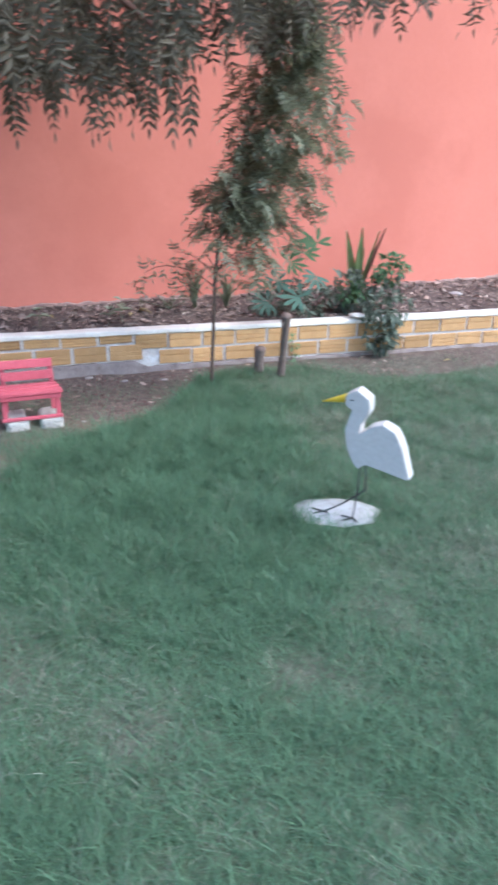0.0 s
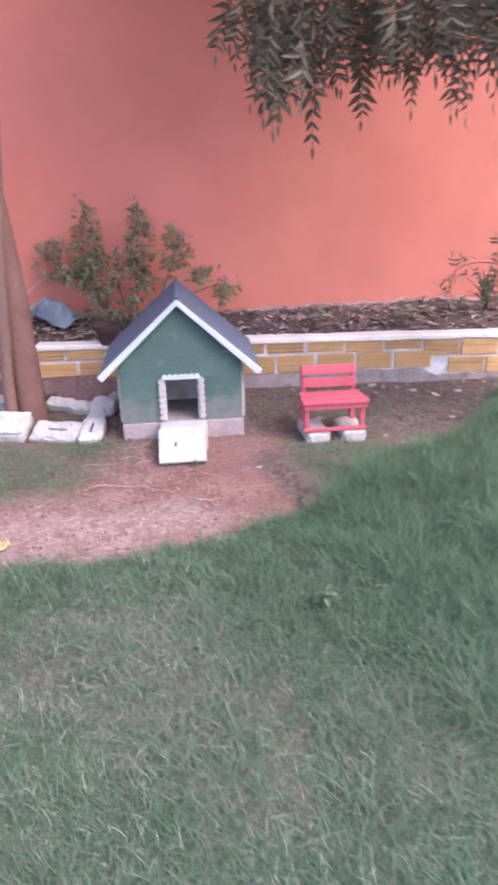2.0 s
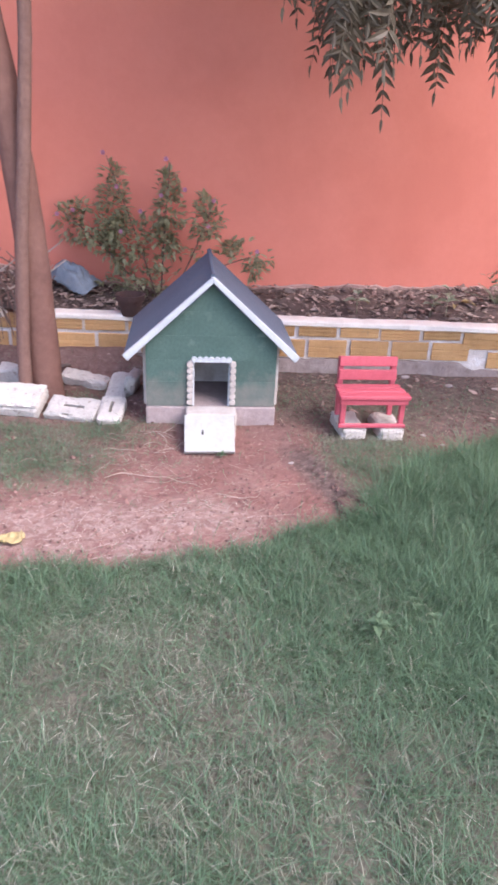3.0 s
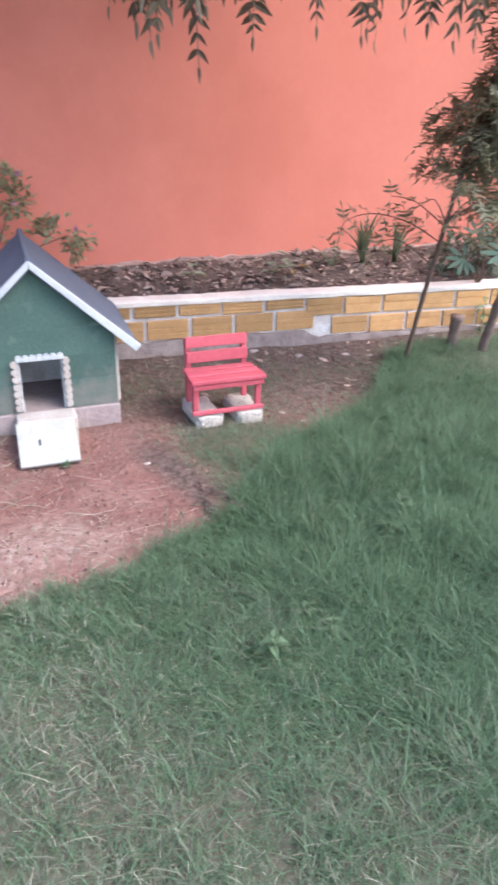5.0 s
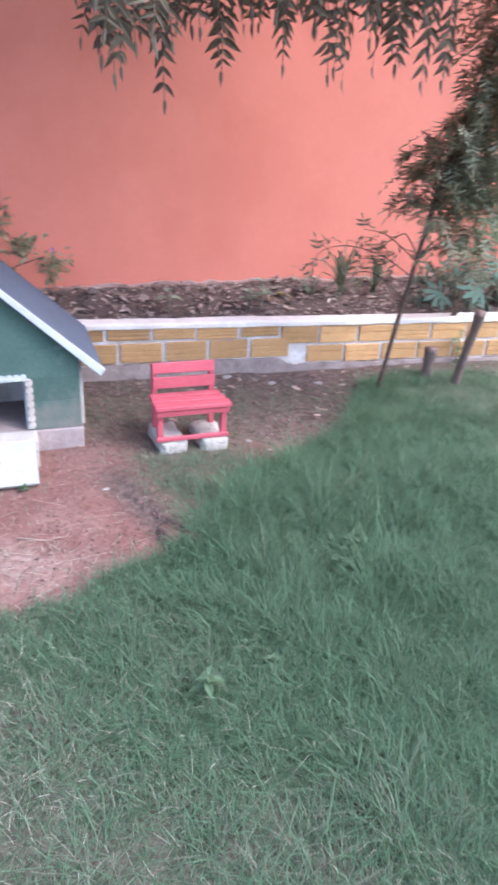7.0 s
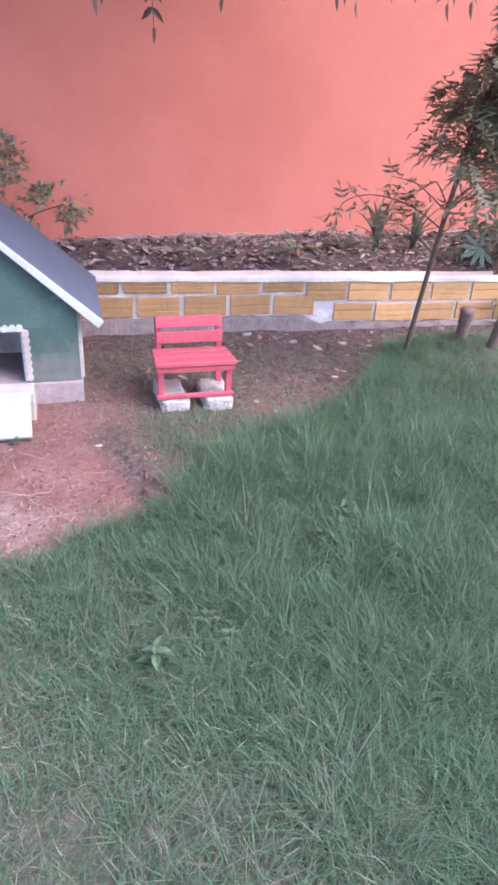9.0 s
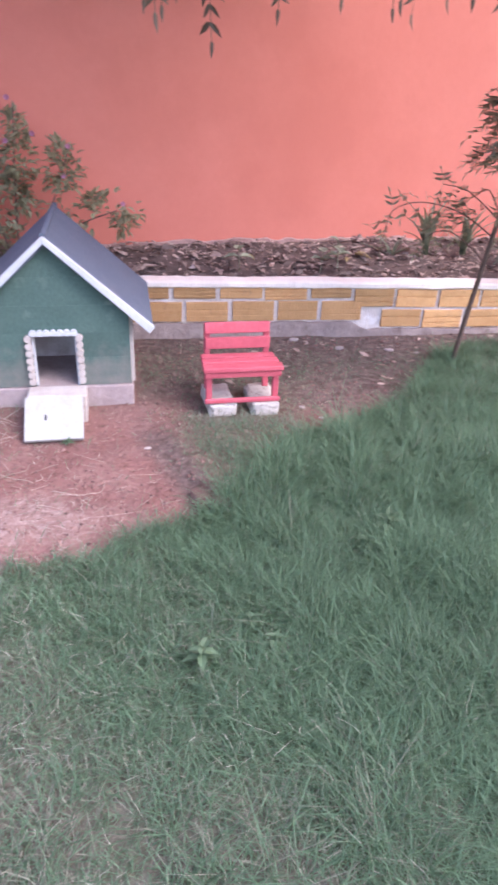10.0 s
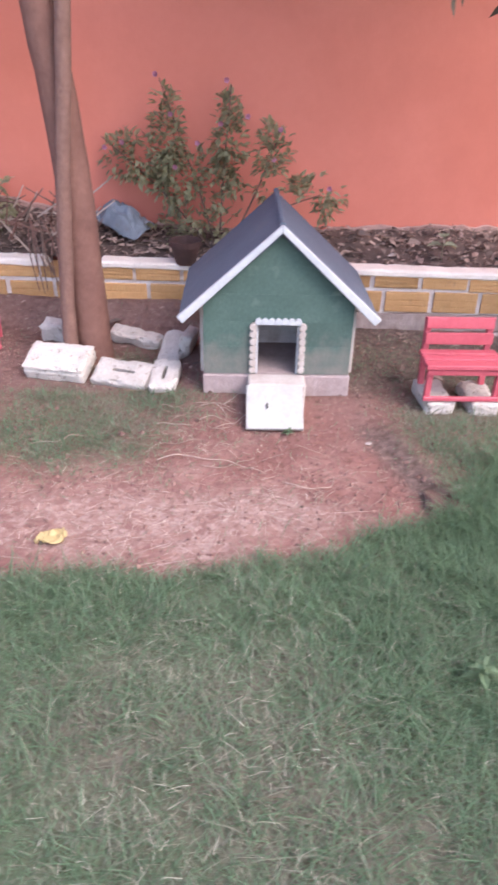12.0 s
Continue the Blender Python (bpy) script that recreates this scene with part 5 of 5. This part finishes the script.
    z = np.array([ground_z(x, y) for x, y in xy]) + rng.uniform(0.012, 0.042, m)
    strips("dead_grass", np.column_stack([xy, z]), rng.uniform(0, 2 * np.pi, m), rng.gamma(4, 0.009, m), rng.uniform(0.0008, 0.0016, m), np.full(m, 0.9), rng.uniform(-0.05, 0.45, m), rng.normal(0, 0.4, m), M_BLEACHED, "bleached dead blades curled on the lawn", "grass")
    # coarser grass on the rest of the lawn, thinning out with distance
    n_ = 110000
    xy = np.column_stack([rng.normal(0.6, 3.2, n_), rng.normal(1.2, 2.6, n_)])
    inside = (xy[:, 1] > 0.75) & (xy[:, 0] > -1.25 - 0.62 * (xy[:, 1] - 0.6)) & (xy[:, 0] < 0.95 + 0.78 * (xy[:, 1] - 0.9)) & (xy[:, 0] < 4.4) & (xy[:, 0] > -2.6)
    edge = np.array([1.0 if y > 5.0 else bareness(x, y) for x, y in xy])
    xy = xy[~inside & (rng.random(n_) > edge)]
    m = len(xy)
    z = np.array([ground_z(x, y) if -3.6 < x < 5.2 and -0.4 < y < 5.05 else 0.0 for x, y in xy])
    bend = np.clip(rng.normal(0.8, 0.24, m), 0.1, 1.08)
    strips("grass", np.column_stack([xy, z - 0.004]), rng.uniform(0, 2 * np.pi, m), rng.gamma(6, 1 / 6, m) * 0.08, rng.uniform(0.006, 0.011, m), bend, np.clip(1.05 - 0.55 * bend, 0.25, 1), rng.normal(0, 0.2, m), M_GRASS, "coarse green lawn grass away from the kennel", "grass")


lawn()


def straw():
    n_ = 6500
    xy = rng.uniform((-2.6, 2.85), (0.7, 4.9), (n_, 2))
    ok = np.array([bareness(x, y) > 0.5 and R.random() < 0.2 + math.exp(-((x + 1.5) / 0.75) ** 2 - ((y - 3.2) / 0.28) ** 2) + 0.9 * math.exp(-((x + 1.3) / 0.3) ** 2 - ((y - 3.75) / 0.12) ** 2) for x, y in xy])
    xy = xy[ok]
    z = np.array([ground_z(x, y) for x, y in xy])
    m = len(xy)
    long = rng.random(m) < 0.10
    length = np.where(long, rng.uniform(0.07, 0.17, m), rng.gamma(4, 0.008, m) + 0.01)
    strips("straw", np.column_stack([xy, z + 0.003]), rng.normal(0.1, 0.9, m) + np.where(rng.random(m) < 0.5, 0, np.pi), length, rng.uniform(0.0011, 0.0023, m), np.full(m, 1.0), rng.uniform(0.0, 0.10, m), rng.normal(0, 0.35, m), M_STRAW, "scattered dry straw on the bare clay", "straw")


straw()


def litter():
    V, F = [], []
    for i in range(6800):
        x = R.uniform(-3.6, 5.4)
        t = R.random()
        y = BRICK_FACE + 0.11 + (wall_y(x) - 0.02 - BRICK_FACE - 0.11) * t
        a = R.uniform(0, 6.28)
        d = Vector((math.cos(a), math.sin(a), R.uniform(-0.35, 0.5))).normalized()
        side = d.cross(Vector((R.uniform(-0.6, 0.6), R.uniform(-0.6, 0.6), 1))).normalized()
        s = R.gammavariate(4, 0.0095)
        leaflet(V, F, Vector((x, y, bed_z(x, y) + R.uniform(0.0, 0.025))), d, side, s, s * R.uniform(0.3, 0.6), R.uniform(-0.4, 0.5))
    for i in range(420):
        x, y = R.uniform(-2.6, 2.6), R.uniform(4.25, 4.95)
        if bareness(x, y) < 0.6:
            continue
        a = R.uniform(0, 6.28)
        d = Vector((math.cos(a), math.sin(a), R.uniform(-0.1, 0.3))).normalized()
        s = R.gammavariate(4, 0.008)
        leaflet(V, F, Vector((x, y, ground_z(x, y) + 0.006)), d, d.cross(Vector((0, 0, 1))).normalized(), s, s * 0.5, R.uniform(-0.3, 0.4))
    tagged(mesh_of("leaf_litter", V, F, M_LITTER), "brown dead leaves strewn over the bed", "leaf litter", kind="stuff")


litter()


def crumbs():
    """Small clods of earth on the bare ground."""
    V, F = [], []
    while len(V) < 6 * 4200:
        x, y = R.uniform(-2.6, 2.4), R.uniform(2.9, 4.95)
        if bareness(x, y) < 0.7 or R.random() > 0.35 + 0.65 * (wobble(x, y, 4.0, 31.0) > 0) + sod_edge(x, y):
            continue
        s = R.gammavariate(3, 0.0012) + 0.0015
        z = ground_z(x, y)
        i = len(V)
        V.extend(Vector((x, y, z + s * 0.3)) + Vector(o) * s * R.uniform(0.7, 1.3) for o in ((1, 0, 0), (0, 1, 0), (-1, 0.2, 0), (0.1, -1, 0), (0, 0, 0.8), (0, 0, -0.8)))
        F.extend(((i + p, i + q, i + 4) for p, q in ((0, 1), (1, 2), (2, 3), (3, 0))))
        F.extend(((i + q, i + p, i + 5) for p, q in ((0, 1), (1, 2), (2, 3), (3, 0))))
    tagged(mesh_of("soil_crumbs", V, F, M_CRUMB), "small reddish clods scattered on the bare earth", "soil crumbs", kind="stuff")


crumbs()


def dry_sticks():
    s = thing("brush_heap", pose(-2.62, 5.14, 0.32), "heap of dry brown sticks and stalks on the bed", "brush heap")
    for i in range(90):
        a = R.uniform(-0.5, 3.6)
        o = Vector((R.uniform(-0.45, 0.50), R.uniform(-0.15, 0.22), R.uniform(0.0, 0.17)))
        q = o + Vector((math.cos(a) * R.uniform(0.1, 0.28), R.uniform(-0.12, 0.05), R.uniform(0.02, 0.2)))
        bm = bmesh.new()
        tube(bm, [o, (o + q) / 2 + Vector((0, 0, R.uniform(-0.03, 0.04))), q], [0.0055, 0.005, 0.003], 5)
        part("stick", bm, (M_BARK2, M_TWIG, M_STRAW)[i % 3], s)
    # dead vines that hang over the white cap
    for i in range(22):
        o = Vector((R.uniform(0.16, 0.46), R.uniform(0.0, 0.12), R.uniform(0.05, 0.20)))
        lip = Vector((o.x * 0.6 + 0.20 + R.uniform(-0.06, 0.06), -0.19, R.uniform(0.0, 0.03)))
        tip = Vector((lip.x + R.uniform(0.0, 0.07), -0.20 + R.uniform(-0.02, 0.005), R.uniform(-0.20, -0.06)))
        bm = bmesh.new()
        w = curve([o, (o + lip) / 2 + Vector((0, 0, 0.05)), lip, tip], 4)
        tube(bm, w, [0.005 - 0.003 * k / len(w) for k in range(len(w))], 5)
        part("vine", bm, (M_BARK2, M_TWIG)[i % 2], s)


dry_sticks()


def dry_vine():
    """Dead runners curling over the clay beside the hatch, and a few long ones across it."""
    s = thing("dry_vine", pose(-1.40, 3.86, 0.0), "pale dead runners curling over the bare clay", "dry vine")
    starts = [(R.uniform(-0.2, 0.12), R.uniform(-0.06, 0.14), R.uniform(-0.9, 0.5), 5, 1.0) for i in range(13)]
    starts += [(-0.35, -0.10, -0.35, 9, 1.3), (-0.12, -0.30, -0.15, 9, 1.3), (0.05, -0.33, -0.3, 8, 1.2), (-0.62, -0.22, -0.2, 7, 1.2), (-0.30, -0.45, 0.1, 8, 1.1), (0.35, -0.42, 0.05, 6, 1.1)]
    for i, (px, py, a, steps, stretch) in enumerate(starts):
        o = Vector((px, py, 0))
        pts = []
        for k in range(steps):
            pts.append(Vector((o.x, o.y, ground_z(o.x - 1.40, o.y + 3.86) + 0.003 + (0.007 if k % 2 else 0.0))))
            a += R.uniform(-0.8, 0.8)
            o = o + Vector((math.cos(a), math.sin(a), 0)) * R.uniform(0.025, 0.055) * stretch
        pts = curve(pts, 4)
        bm = bmesh.new()
        tube(bm, pts, [0.0018 - 0.0010 * k / len(pts) for k in range(len(pts))], 5)
        part("runner", bm, M_LITTER if i % 2 else M_STRAW, s)


dry_vine()


# ---- bricks of the edging ----
def brick_mesh(length, h, name, cuts, deep):
    """A hollow clay brick seen from its grooved side: the grooves' heights as shares of its own."""
    bm = bmesh.new()
    d = 0.10
    prof = [(0.0, 0.0)]
    for c in cuts:
        prof += [(0.0, c * h - 0.005), (deep, c * h - 0.003), (deep, c * h + 0.003), (0.0, c * h + 0.005)]
    prof.append((0.0, h))
    prof = [(0.004, 0.0), (0.0, 0.004)] + prof[1:-1] + [(0.0, h - 0.004), (0.004, h)]
    L = length / 2
    left = [bm.verts.new((-L, y, z)) for y, z in prof]
    right = [bm.verts.new((L, y, z)) for y, z in prof]
    bl, tl = bm.verts.new((-L, d, 0)), bm.verts.new((-L, d, h))
    br, tr = bm.verts.new((L, d, 0)), bm.verts.new((L, d, h))
    for k in range(len(prof) - 1):
        bm.faces.new((left[k], right[k], right[k + 1], left[k + 1]))
    bm.faces.new((left[-1], right[-1], tr, tl))
    bm.faces.new((left[0], bl, br, right[0]))
    bm.faces.new(left + [tl, bl])
    bm.faces.new(right[::-1] + [br, tr])
    me = bpy.data.meshes.new(name)
    bm.to_mesh(me)
    bm.free()
    me.materials.append(M_YELLOW)
    return me


PITCH = 0.2535
STEP_X = 0.45  # the courses drop here: thin bricks on a raised course before it, full ones after
THIN = [brick_mesh(0.234, 0.066, "brick_thin", (0.55,), 0.003), brick_mesh(0.228, 0.064, "brick_thin_worn", (0.35, 0.7), 0.003)]
SPLIT = brick_mesh(0.236, 0.074, "brick_grooved", (0.25, 0.5, 0.78), 0.0065)
LOW = [brick_mesh(0.230, 0.110, "brick_faint", (0.32, 0.6), 0.003), brick_mesh(0.224, 0.110, "brick_faint_short", (0.5,), 0.004)]
TALL = [brick_mesh(0.234, 0.102, "brick_cut", (0.62,), 0.0075), brick_mesh(0.228, 0.104, "brick_cut_twice", (0.3, 0.6), 0.006)]


def lay(x, z, me):
    ob = new("brick", me)
    ob.parent = EDGING
    ob.matrix_basis = pose(x + R.uniform(-0.004, 0.004), BRICK_FACE - R.uniform(0.001, 0.006), z + R.uniform(-0.003, 0.003), 0, R.uniform(-0.7, 0.7), R.uniform(-0.5, 0.5))


for k in range(-22, 26):
    x = -0.069 + PITCH * (k + 0.5)
    if x < STEP_X:
        lay(x, 0.196 if k == 0 else 0.207, SPLIT if k == 0 else THIN[k % 3 == 1])
    else:
        lay(x, 0.155 - 0.007 * (x - 0.7), TALL[k % 3 == 2])
for k in range(-22, 26):
    # one gap in the lower course is stopped with mortar
    x = (0.0 if k < 2 else 0.104) + PITCH * (k + 0.5)
    if k < 2:
        lay(x, 0.077, LOW[k % 3 == 0])
    else:
        lay(x, 0.034 - 0.008 * (x - 0.7), TALL[k % 4 == 3])
